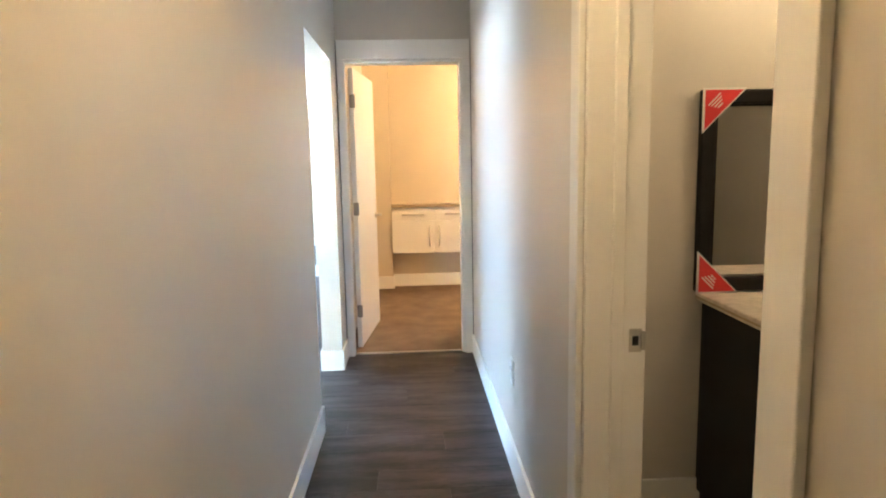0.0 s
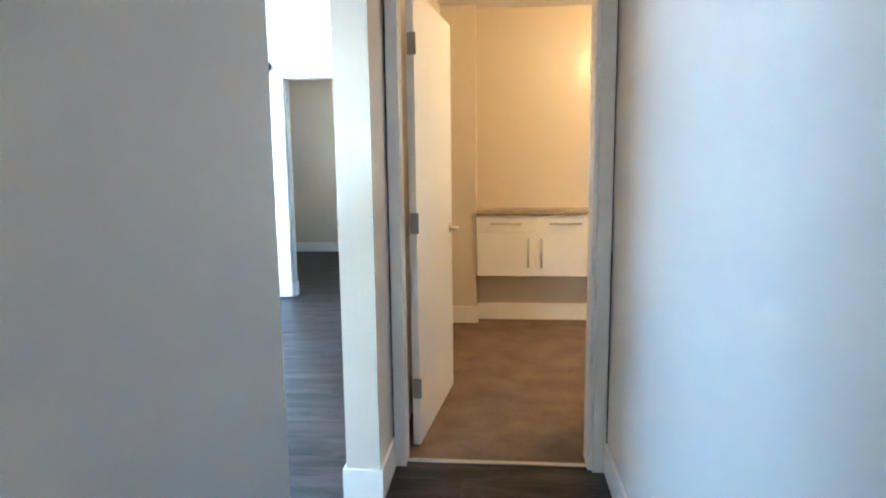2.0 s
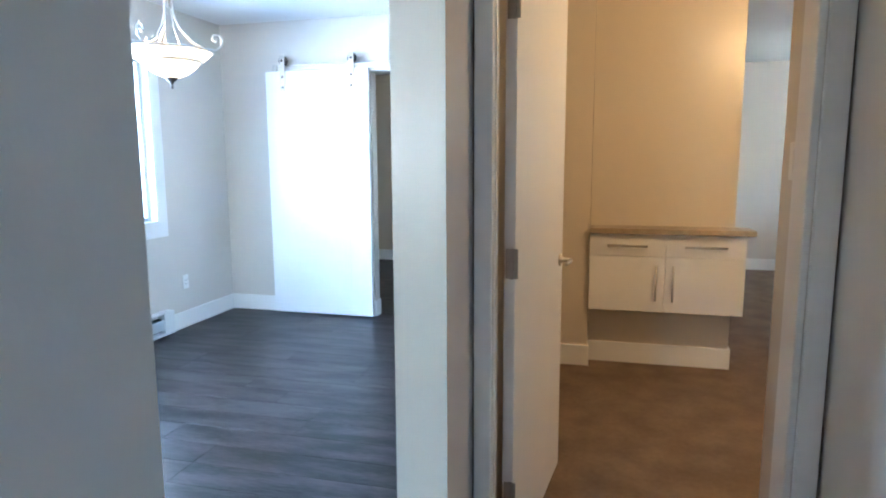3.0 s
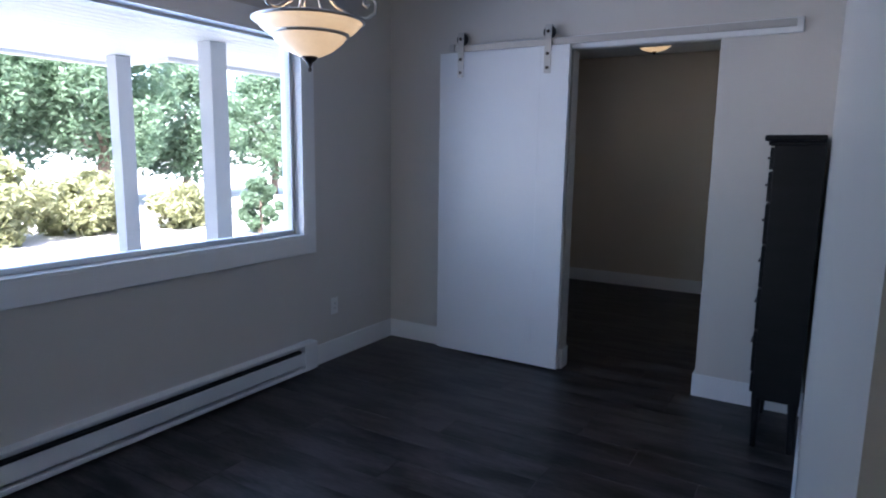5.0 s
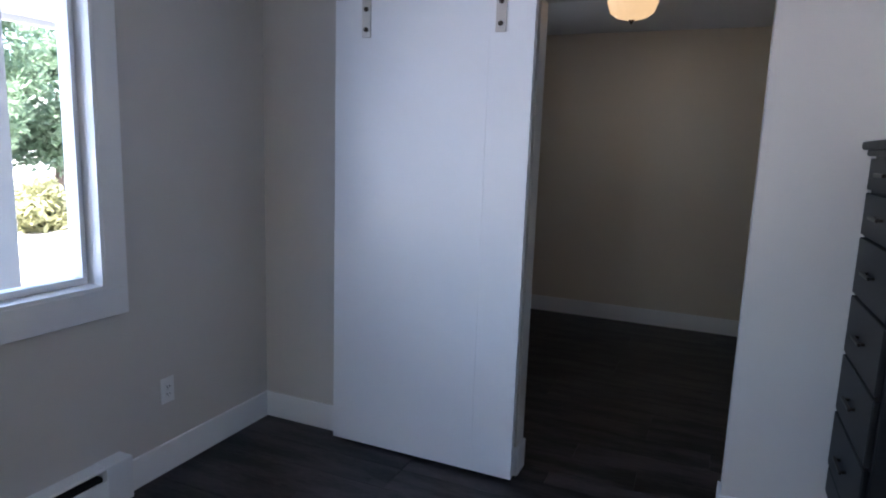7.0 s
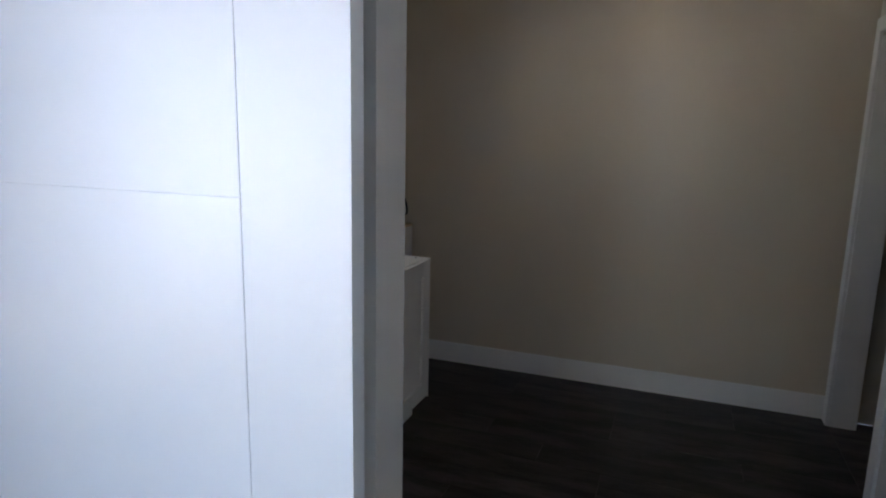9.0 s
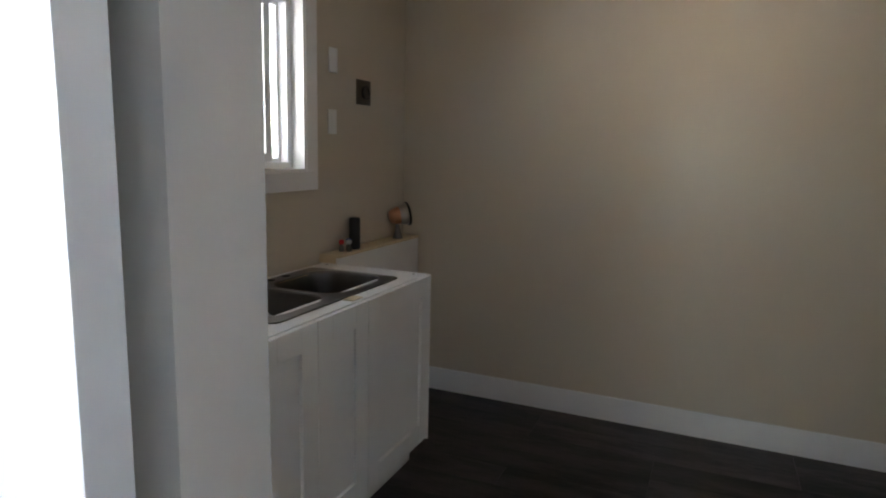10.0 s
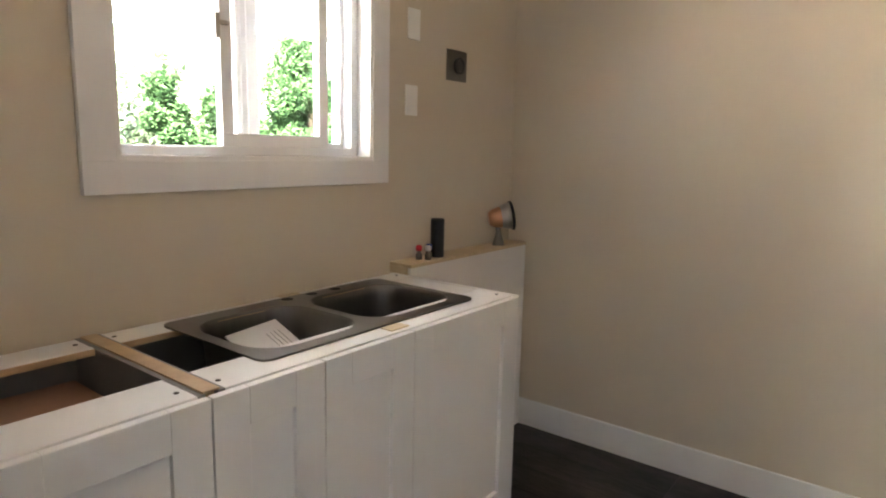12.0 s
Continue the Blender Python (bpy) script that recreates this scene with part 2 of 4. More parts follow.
structure("wall_kitchen_window", boxes((KX - 0.16, KX, BY1, KY0, 0, H), (KX - 0.16, KX, KY1, KFAR, 0, H), (KX - 0.16, KX, KY0, KY1, 0, KZ0), (KX - 0.16, KX, KY0, KY1, KZ1, H)), M_BEIGE, "beige kitchen wall with a sliding window", "wall")
structure("wall_kitchen_far", boxes((KX - 0.16, 0.62, KFAR, KFAR + 0.13, 0, H)), M_BEIGE, "plain beige satin kitchen wall", "wall")
structure("wall_kitchen_right", boxes((KR, -0.578, BY1, 9.26, 0, H), (KR, -0.578, 10.07, KFAR, 0, H), (KR, -0.578, 9.26, 10.07, 2.05, H)), M_WALL, "greige kitchen wall with a dark doorway", "wall")
structure("wall_closet", boxes((-0.578, 0.62, 8.9, 9.0, 0, H), (0.5, 0.62, 9.0, KFAR, 0, H)), M_WALL, "plain closet wall", "wall")
for nb in ((-0.455, -0.19, 6.27, 6.53, 0, H), (-0.19, 0.68, 6.40, 6.53, 0, H), (0.56, 0.68, 6.53, 10.3, 0, H)):
    structure("wall_bedroom_niche", boxes(nb), M_BEIGE, "beige bedroom wall beside the cabinet niche", "wall")
structure("wall_bedroom_entry", boxes((HRX, HRO, 4.03, 4.46, 0, H), (HRO, 3.4, 3.91, 4.03, 0, H)), M_WALL, "greige wall by the bedroom door with a light switch", "wall")
structure("wall_bedroom_far", boxes((0.62, 3.52, 10.36, 10.48, 0, H)), M_WALL, "plain far bedroom wall", "wall")
structure("wall_bedroom_right", boxes((3.4, 3.52, 3.91, 8.9, 0, H), (3.4, 3.52, 9.4, 10.36, 0, H), (3.4, 3.52, 8.9, 9.4, 0, 1.2), (3.4, 3.52, 8.9, 9.4, 2.0, H)), M_WALL, "bedroom wall with a window opening", "wall")
for nb in ((HRO, 2.5, 1.80, 1.92, 0, H), (2.4, 2.5, -1.3, 1.80, 0, H), (HRO, 2.5, -1.4, -1.3, 0, H)):
    structure("wall_bathroom", boxes(nb), M_WALL, "beige painted bathroom wall", "wall")

structure("ceiling_hall", boxes((HLO, HRO, -1.82, DOORY + .06, H, H + 0.1)), M_CEIL, "white painted hallway ceiling", "ceiling")
structure("ceiling_dining", boxes((WX - 0.16, HLO, -1.62, BY1 - 0.05, HD, HD + 0.1)), M_CEIL, "white painted dining room ceiling", "ceiling")
structure("ceiling_kitchen", boxes((KX - 0.16, 0.62, BY1 - 0.05, KFAR + 0.13, H + .006, H + 0.1)), M_CEIL, "white painted kitchen ceiling", "ceiling")
structure("ceiling_bedroom", boxes((HLX, 3.52, DOORY + .06, 8.9, H, H + 0.11), (0.62, 3.52, 8.9, 10.48, H, H + 0.11)), M_CEIL, "white painted bedroom ceiling", "ceiling")
structure("ceiling_bathroom", boxes((HRO, 2.5, -1.4, 1.92, H, H + 0.1)), M_CEIL, "white painted bathroom ceiling", "ceiling")

structure("floor_carpet", boxes((HLX, 3.4, 3.945, 8.9, -0.1, 0.004), (0.62, 3.4, 8.9, 10.36, -0.1, 0.004)), M_CARPET, "short brown bedroom carpet", "carpet")
structure("floor_bathroom", boxes((HRO - 0.06, 2.4, -1.3, 1.80, -0.1, 0.0)), M_LAMIN, "brown bathroom floor", "floor")


def baseboard(bs):
    ob = structure("baseboard", boxes(*bs, bevel=0.003), M_TRIM, "tall flat white painted baseboard", "baseboard")
    return ob


BB, BT = 0.135, 0.013
baseboard([(HLX, HLX + BT, -1.7, END, 0, BB)])
baseboard([(HLO, HLX + BT, END, END + BT, 0, BB)])
baseboard([(HLO - BT, HLX + BT, STUB - BT, STUB, 0, BB)])
baseboard([(HLX, HLX + BT, STUB, DOORY - 0.02, 0, BB)])
baseboard([(HRX - BT, HRX, 1.175, DOORY - 0.02, 0, BB)])
baseboard([(HRX - BT, HRX, -1.7, 0.205, 0, BB)])
baseboard([(HLO - BT, HLO, STUB, BY0 - BT, 0, BB)])
baseboard([(WX, OL + BT, BY0 - BT, BY0, 0, BB)])
baseboard([(OL, OL + BT, BY0, BY1, 0, BB)])
baseboard([(OR - BT, HLO, BY0 - BT, BY0, 0, BB)])
baseboard([(OR - BT, OR, BY0, BY1, 0, BB)])
baseboard([(WX, WX + BT, 6.285, BY0 - BT, 0, BB)])
baseboard([(KX, KR, KFAR - BT, KFAR, 0, BB)])
baseboard([(-0.19, 0.68 + BT, 6.40 - BT, 6.40, 0.004, BB + 0.004)])
baseboard([(HLX, -0.19 + BT, 6.27 - BT, 6.27, 0.004, BB + 0.004)])
baseboard([(0.68, 0.68 + BT, 6.40, 10.3, 0.004, BB + 0.004)])
baseboard([(HRX - BT, HRX, 4.05, 4.46, 0.004, BB + 0.004)])
baseboard([(0.70, 3.4, 10.36 - BT, 10.36, 0.004, BB + 0.004)])
baseboard([(HRO, 1.10, 1.80 - BT, 1.80, 0.0, BB)])


# ---- doors and frames ----
def casing(name, bs, label):
    ob = empty(name, label, "trim", kind="structure")
    for b in bs:
        part("casing", boxes(b, bevel=0.003), M_TRIM, ob)
    return ob


casing("trim_bedroom_door", [(HLX + 0.006, -0.398, DOORY - 0.018, DOORY - 0.001, 0, 2.035), (0.384, HRX - 0.006, DOORY - 0.018, DOORY - 0.001, 0, 2.035),
                             (HLX + 0.006, HRX - 0.006, DOORY - 0.020, DOORY - 0.001, 2.035, 2.16),
                             (-0.420, -0.405, DOORY, 4.035, 0, 2.03), (0.366, 0.384, DOORY, 4.035, 0, 2.03), (-0.405, 0.366, DOORY, 4.035, 2.014, 2.032),
                             (-0.405, -0.400, 3.965, 3.995, 0, 2.014)], "white painted casing and jamb of the bedroom doorway")
# near-black strips stand in for the shadow line at the casing's outer edges
structure("trim_shadow_gap", boxes((HLX + 0.001, HLX + 0.006, DOORY - 0.005, DOORY - 0.001, 0.0, 2.16), (HRX - 0.006, HRX - 0.001, DOORY - 0.005, DOORY - 0.001, 0.0, 2.16)), M_HOLE, "thin dark strip painted for the shadow beside the door casing", "trim")
casing("trim_bathroom_door", [(HRX - 0.018, HRX - 0.001, 0.21, 0.285, 0, 2.03), (HRX - 0.018, HRX - 0.001, 1.095, 1.17, 0, 2.03), (HRX - 0.018, HRX - 0.001, 0.21, 1.17, 2.03, 2.11),
                              (HRX, HRO, 0.28, 0.298, 0, 2.02), (HRX, HRO, 1.082, 1.1, 0, 2.02), (HRX, HRO, 0.298, 1.082, 2.01, 2.03),
                              (HRX + 0.065, HRX + 0.097, 1.072, 1.082, 0, 2.01)], "white painted casing and jamb of the bathroom doorway")
casing("trim_closet_door", [(KR - 0.001, -0.577, 10.045, 10.07, 0, 2.03), (KR - 0.016, KR, 10.05, 10.13, 0, 2.05), (KR - 0.016, KR, 9.19, 9.28, 0, 2.05), (KR - 0.016, KR, 9.19, 10.13, 2.05, 2.12)], "white painted casing of a dark doorway")


def lever(parent, x, y, z, s):
    """A lever handle on the face at x; s is the side it stands out to."""
    h_ob = part("handle", lathe([(0.0, 0), (0.026, 0), (0.026, 0.006), (0.012, 0.011), (0.009, 0.05), (0.0, 0.05)], 20), M_NICKEL, parent, "brushed nickel lever handle", True)
    h_ob.matrix_local = pose(x, y, z, 0, 90 * s, 0)
    part("lever", tube([(0, 0, 0.045), (0, -0.03, 0.05), (0, -0.075, 0.048), (0, -0.105, 0.046)], [0.009, 0.008, 0.007, 0.006]), M_NICKEL, h_ob, "", True)


def hinge(parent, x, y, z):
    part("hinge", boxes((0.008, 0.046, -0.009, -0.006, z - 0.045, z + 0.045), (0.022, 0.034, -0.015, -0.003, z - 0.046, z + 0.046), bevel=0.001), M_DKNICK, parent, "nickel butt hinge")


bdoor = empty("door_1", "open white slab bedroom door with nickel hinges and lever", "door", kind="structure")
bdoor.matrix_world = pose(-0.394, 4.072, 0, 0, 0, -6.4)
part("slab", boxes((0.0, 0.035, 0.004, 0.80, 0.014, 2.01), bevel=0.002), M_DOOR, bdoor)
lever(bdoor, 0.035, 0.735, 0.93, 1)
lever(bdoor, 0.0, 0.735, 0.93, -1)
part("latch_plate", boxes((0.006, 0.029, 0.80, 0.802, 0.90, 0.96)), M_NICKEL, bdoor)
for hz in (0.286, 1.03, 1.781):
    hinge(bdoor, 0.004, 0.004, hz)

# bathroom door, swung in
tdoor = empty("door_2", "white bathroom door swung open into the room", "door", kind="structure")
tdoor.matrix_world = pose(HRO + 0.01, 0.30, 0, 0, 0, -86)
part("slab", boxes((-0.035, 0.0, 0.004, 0.68, 0.012, 2.0), bevel=0.002), M_DOOR, tdoor)
lever(tdoor, -0.035, 0.62, 0.95, -1)
lever(tdoor, 0.0, 0.62, 0.95, 1)
strike = empty("strike_plate", "nickel strike plate on the bathroom door jamb", "strike plate")
part("plate", boxes((HRX + 0.112, HRX + 0.144, 1.079, 1.082, 0.868, 0.928), (HRX + 0.141, HRX + 0.152, 1.072, 1.082, 0.875, 0.921), bevel=0.001), M_NICKEL, strike)
part("latch_hole", boxes((HRX + 0.120, HRX + 0.135, 1.077, 1.0788, 0.886, 0.910)), M_HOLE, strike)
threshold = structure("trim_threshold", boxes((-0.405, 0.366, 3.932, 3.958, 0.0, 0.009), bevel=0.003), M_NICKEL, "thin metal strip between plank floor and carpet", "threshold")

# ---- windows ----
# dining picture window
win = empty("window_1", "large white-framed picture window facing the porch", "window", kind="structure")
CW = 0.11
CS = 0.094   # side casings
part("window_casing", boxes((WX, WX + 0.02, WY0 - CS, WY1 + CS, WZ0 - CW, WZ0), (WX, WX + 0.02, WY0 - CS, WY1 + CS, WZ1, WZ1 + CW), (WX, WX + 0.02, WY0 - CS, WY0, WZ0, WZ1), (WX, WX + 0.02, WY1, WY1 + CS, WZ0, WZ1), bevel=0.002), M_TRIM, win)
part("window_liner", boxes((WX - 0.155, WX + 0.018, WY0, WY1, WZ0 - 0.0, WZ0 + 0.014), (WX - 0.155, WX + 0.018, WY0, WY1, WZ1 - 0.014, WZ1), (WX - 0.155, WX + 0.018, WY0, WY0 + 0.014, WZ0 + 0.014, WZ1 - 0.014), (WX - 0.155, WX + 0.018, WY1 - 0.014, WY1, WZ0 + 0.014, WZ1 - 0.014)), M_TRIM, win)
a0, a1, c0, c1 = WY0 + 0.014, WY1 - 0.014, WZ0 + 0.014, WZ1 - 0.014
FW = 0.017
part("window_frame", boxes((WX - 0.115, WX - 0.06, a0, a1, c0, c0 + FW), (WX - 0.115, WX - 0.06, a0, a1, c1 - FW, c1), (WX - 0.115, WX - 0.06, a0, a0 + FW, c0 + FW, c1 - FW), (WX - 0.115, WX - 0.06, a1 - FW, a1, c0 + FW, c1 - FW), bevel=0.004), M_VINYL, win)
part("glazing_bead", boxes((WX - 0.095, WX - 0.05, a1 - FW - 0.012, a1 - FW, c0 + FW, c1 - FW), (WX - 0.095, WX - 0.05, a0 + FW, a1 - FW - 0.012, c0 + FW, c0 + FW + 0.012)), M_VINYL, win)
pane = part("pane", boxes((WX - 0.091, WX - 0.085, a0 + FW, a1 - FW, c0 + FW, c1 - FW)), M_GLASS, win)
pane.visible_shadow = False

# unseen window, made up as the opening for the living end's bluish light
w4 = empty("window_4", "unseen white-framed window assumed at the living end", "window", kind="structure")
for wx0, wx1, wz0, wz1 in ((-2.7, -1.6, 0.9, 0.95), (-2.7, -1.6, 2.05, 2.1), (-2.7, -2.65, 0.95, 2.05), (-1.65, -1.6, 0.95, 2.05), (-2.18, -2.12, 0.95, 2.05)):
    part("window_frame", boxes((wx0, wx1, -1.59, -1.53, wz0, wz1), bevel=0.004), M_VINYL, w4)

# kitchen slider
kw = empty("window_2", "white vinyl sliding kitchen window with wide casing", "window", kind="structure")
CK = 0.083
part("window_casing", boxes((KX, KX + 0.02, KY0 - CK, KY1 + CK, KZ0 - CK, KZ0), (KX, KX + 0.02, KY0 - CK, KY1 + CK, KZ1, KZ1 + CK), (KX, KX + 0.02, KY0 - CK, KY0, KZ0, KZ1), (KX, KX + 0.02, KY1, KY1 + CK, KZ0, KZ1), bevel=0.002), M_TRIM, kw)
part("window_liner", boxes((KX - 0.155, KX + 0.016, KY0, KY1, KZ0, KZ0 + 0.012), (KX - 0.155, KX + 0.016, KY0, KY1, KZ1 - 0.012, KZ1), (KX - 0.155, KX + 0.016, KY0, KY0 + 0.012, KZ0 + 0.012, KZ1 - 0.012), (KX - 0.155, KX + 0.016, KY1 - 0.012, KY1, KZ0 + 0.012, KZ1 - 0.012)), M_TRIM, kw)
k0, k1, q0, q1 = KY0 + 0.012, KY1 - 0.012, KZ0 + 0.012, KZ1 - 0.012
part("window_frame", boxes((KX - 0.13, KX - 0.05, k0, k1, q0, q0 + 0.028), (KX - 0.13, KX - 0.05, k0, k1, q1 - 0.028, q1), (KX - 0.13, KX - 0.05, k0, k0 + 0.03, q0 + 0.028, q1 - 0.028), (KX - 0.13, KX - 0.05, k1 - 0.03, k1, q0 + 0.028, q1 - 0.028), bevel=0.003), M_VINYL, kw)


def sash(y0, y1, x, w):
    s = part("sash", boxes((x - 0.016, x + 0.016, y0, y1, q0 + 0.028, q0 + 0.028 + w), (x - 0.016, x + 0.016, y0, y1, q1 - 0.028 - w, q1 - 0.028), (x - 0.016, x + 0.016, y0, y0 + w, q0 + 0.028 + w, q1 - 0.028 - w), (x - 0.016, x + 0.016, y1 - w, y1, q0 + 0.028 + w, q1 - 0.028 - w), bevel=0.002), M_VINYL, kw)
    g = part("pane", boxes((x - 0.003, x + 0.003, y0 + w, y1 - w, q0 + 0.028 + w, q1 - 0.028 - w)), M_GLASS, s)
    g.visible_shadow = False
    return s


sash(8.61, 9.02, KX - 0.065, 0.038)       # sliding sash, nearer the room
fixed = sash(8.69, k1 - 0.03, KX - 0.108, 0.016)
part("stile", boxes((KX - 0.128, KX - 0.090, 8.706, 8.768, q0 + 0.044, q1 - 0.044), (KX - 0.090, KX - 0.086, 8.725, 8.750, q0 + 0.044, q1 - 0.044), bevel=0.002), M_VINYL, fixed)
g1 = part("pane", boxes((KX - 0.112, KX - 0.106, k0 + 0.03, 8.69, q0 + 0.028, q1 - 0.028)), M_GLASS, kw)
g1.visible_shadow = False
part("latch", boxes((KX - 0.049, KX - 0.030, 8.585, 8.600, 1.66, 1.73), (KX - 0.049, KX - 0.036, 8.588, 8.635, 1.70, 1.712), bevel=0.003), M_NICKEL, kw, "small nickel window latch")

# bedroom window out of sight
bw = empty("window_3", "white-framed bedroom window", "window", kind="structure")
part("window_frame", boxes((3.42, 3.48, 8.9, 9.4, 1.2, 1.23), (3.42, 3.48, 8.9, 9.4, 1.97, 2.0), (3.42, 3.48, 8.9, 8.93, 1.23, 1.97), (3.42, 3.48, 9.37, 9.4, 1.23, 1.97)), M_VINYL, bw)


# ---- wall plates ----
def plate(name, label, cat, m, kind="outlet", gangs=1):
    """A wall plate whose front faces +x of its pose."""
    ob = empty(name, label, cat)
    ob.matrix_world = m
    w = 0.035 + 0.023 * (gangs - 1)
    part("cover", boxes((0.0, 0.006, -w, w, -0.057, 0.057), bevel=0.0025), M_WHPL, ob)
    for g in range(gangs):
        c = (g - (gangs - 1) / 2) * 0.046
        k = kind if gangs == 1 else ("switch" if g == gangs - 1 else "outlet")
        if k == "blank":
            continue
        part("insert", boxes((0.006, 0.009, c - 0.0165, c + 0.0165, -0.033, 0.033), bevel=0.001), M_WHPL, ob)
        if k == "outlet":
            for zz in (-0.017, 0.017):
                part("slot", boxes((0.009, 0.0093, c - 0.0085, c - 0.0055, zz - 0.005, zz + 0.005), (0.009, 0.0093, c + 0.0055, c + 0.0085, zz - 0.005, zz + 0.005), (0.009, 0.0093, c - 0.002, c + 0.002, zz - 0.011, zz - 0.007)), M_HOLE, ob)
        for zz in (-0.045, 0.045):
            part("screw", boxes((0.006, 0.007, c - 0.003, c + 0.003, zz - 0.003, zz + 0.003)), M_WHPL, ob)
    return ob


plate("wall_outlet", "white electrical outlet low on the hallway wall", "outlet", pose(HRX, 2.185, 0.445, 0, 0, 180))
plate("wall_outlet", "white electrical outlet under the picture window wall", "outlet", pose(WX, 6.525, 0.37))
plate("light_switch", "white light switch by the bedroom door", "switch", pose(HRX, 4.33, 1.33, 0, 0, 180), "switch")
plate("wall_plate", "blank white wall plate beside the kitchen window", "wall plate", pose(KX, 9.407, 1.825), "blank")
plate("light_switch", "white switch beside the kitchen window", "switch", pose(KX, 9.397, 1.543), "switch")
plate("wall_outlet", "white double plate with outlet and switch above the cabinets", "outlet", pose(KX, 7.827, 1.106), "outlet", 2)
rp = empty("range_outlet", "square stainless outlet plate with a black socket", "outlet")
rp.matrix_world = pose(KX, 9.683, 1.703)
part("cover", boxes((0, 0.006, -0.068, 0.068, -0.062, 0.062), bevel=0.002), M_STEEL, rp)
so = part("socket", lathe([(0.0, 0), (0.034, 0), (0.034, 0.012), (0.026, 0.014), (0.022, 0.010), (0.0, 0.010)], 24), M_BLKPL, rp, "round black socket")
so.matrix_local = pose(0.005, 0.008, 0, 0, 90, 0)

# ---- heater ----
ht = empty("baseboard_heater", "long white electric baseboard heater under the window", "heater")
HY0, HY1 = 3.60, 6.28
for nm, hb in (("back_plate", (WX, WX + 0.012, HY0, HY1, 0.02, 0.195)), ("top_cover", (WX + 0.012, WX + 0.066, HY0, HY1, 0.183, 0.195)), ("front_panel", (WX + 0.058, WX + 0.068, HY0, HY1, 0.062, 0.142)), ("bottom_plate", (WX + 0.012, WX + 0.062, HY0, HY1, 0.02, 0.032))):
    part(nm, boxes(hb, bevel=0.003), M_HEAT, ht)
part("lip", boxes((WX + 0.050, WX + 0.070, HY0, HY1, 0.018, 0.042), bevel=0.003), M_HEAT, ht)
part("end_cap", boxes((WX, WX + 0.073, HY1 - 0.115, HY1, 0.018, 0.198), bevel=0.004), M_HEAT, ht)
part("end_cap", boxes((WX, WX + 0.073, HY0, HY0 + 0.1, 0.018, 0.198), bevel=0.004), M_HEAT, ht)
part("element", boxes((WX + 0.013, WX + 0.045, HY0 + 0.1, HY1 - 0.115, 0.05, 0.15)), M_HOLE, ht)

# ---- sliding barn door ----
bd = empty("barn_door", "white slab sliding barn door with shallow grooves, half open", "door")
X0, X1, Y0, Y1, Z0, Z1, GX = -2.914, -1.993, 7.105, 7.143, 0.014, 2.077, -2.18
part("core", boxes((X0 + 0.001, X1 - 0.001, Y0 + 0.002, Y1, Z0, Z1)), M_DOOR, bd)
for b in ((X0, GX - 0.0008, Y0, Y0 + 0.005, Z0, 1.4192), (X0, GX - 0.0008, Y0, Y0 + 0.005, 1.4208, Z1), (GX + 0.0008, X1, Y0, Y0 + 0.005, Z0, Z1)):
    part("panel", boxes(b, bevel=0.0006), M_DOOR, bd)


def hanger(x):
    hg = part("hanger", boxes((x - 0.022, x + 0.022, Y0 - 0.008, Y0 - 0.002, 1.912, 2.20), bevel=0.002), M_NICKEL, bd, "brushed nickel strap hanger")
    part("top_bend", boxes((x - 0.022, x + 0.022, Y0 - 0.008, Y0 + 0.045, 2.197, 2.204), (x - 0.022, x + 0.022, Y0 + 0.039, Y0 + 0.045, 2.12, 2.20), bevel=0.002), M_NICKEL, hg)
    w = part("wheel", lathe([(0.0, -0.011), (0.038, -0.011), (0.038, -0.006), (0.030, 0.0), (0.038, 0.006), (0.038, 0.011), (0.0, 0.011)], 24), M_BLKPL, hg, "black roller wheel", True)
    w.matrix_local = pose(x, Y0 + 0.017, 2.162, 90)
    for zz in (1.945, 2.03, 2.162):
        bt = part("bolt", lathe([(0.0, 0), (0.011, 0), (0.011, 0.005), (0.0, 0.008)], 8), M_DKMETAL, hg)
        bt.matrix_local = pose(x, Y0 - 0.008, zz, 90)


hanger(-2.752)
hanger(-2.133)
rl = empty("barn_door_rail", "brushed nickel flat rail above the opening", "rail")
part("bar", boxes((-2.84, -1.21, 7.118, 7.126, 2.082, 2.122), bevel=0.002), M_NICKEL, rl)
part("bar", boxes((-1.208, -0.79, 7.118, 7.126, 2.082, 2.122), bevel=0.002), M_NICKEL, rl)
part("backing_board", boxes((-2.84, -0.76, 7.160, 7.184, 2.058, 2.135), bevel=0.002), M_TRIM, rl, "white backing board")
for x in (-2.80, -2.35, -1.85, -1.30, -0.85):
    s = part("spacer", lathe([(0.0, 0), (0.012, 0), (0.012, 0.035), (0.0, 0.035)], 12), M_NICKEL, rl)
    s.matrix_local = pose(x, 7.161, 2.102, 90)
part("end_stop", boxes((-2.845, -2.81, 7.105, 7.135, 2.085, 2.135), bevel=0.003), M_NICKEL, rl)

# ---- chandelier ----
ch = empty("chandelier", "bowl chandelier, alabaster glass with scrolled nickel arms, lit", "chandelier")
CX, CY = -2.568, 5.45


def put_at(ob, x, y, z, rz=0):
    ob.matrix_local = pose(x, y, z, 0, 0, rz)
    return ob


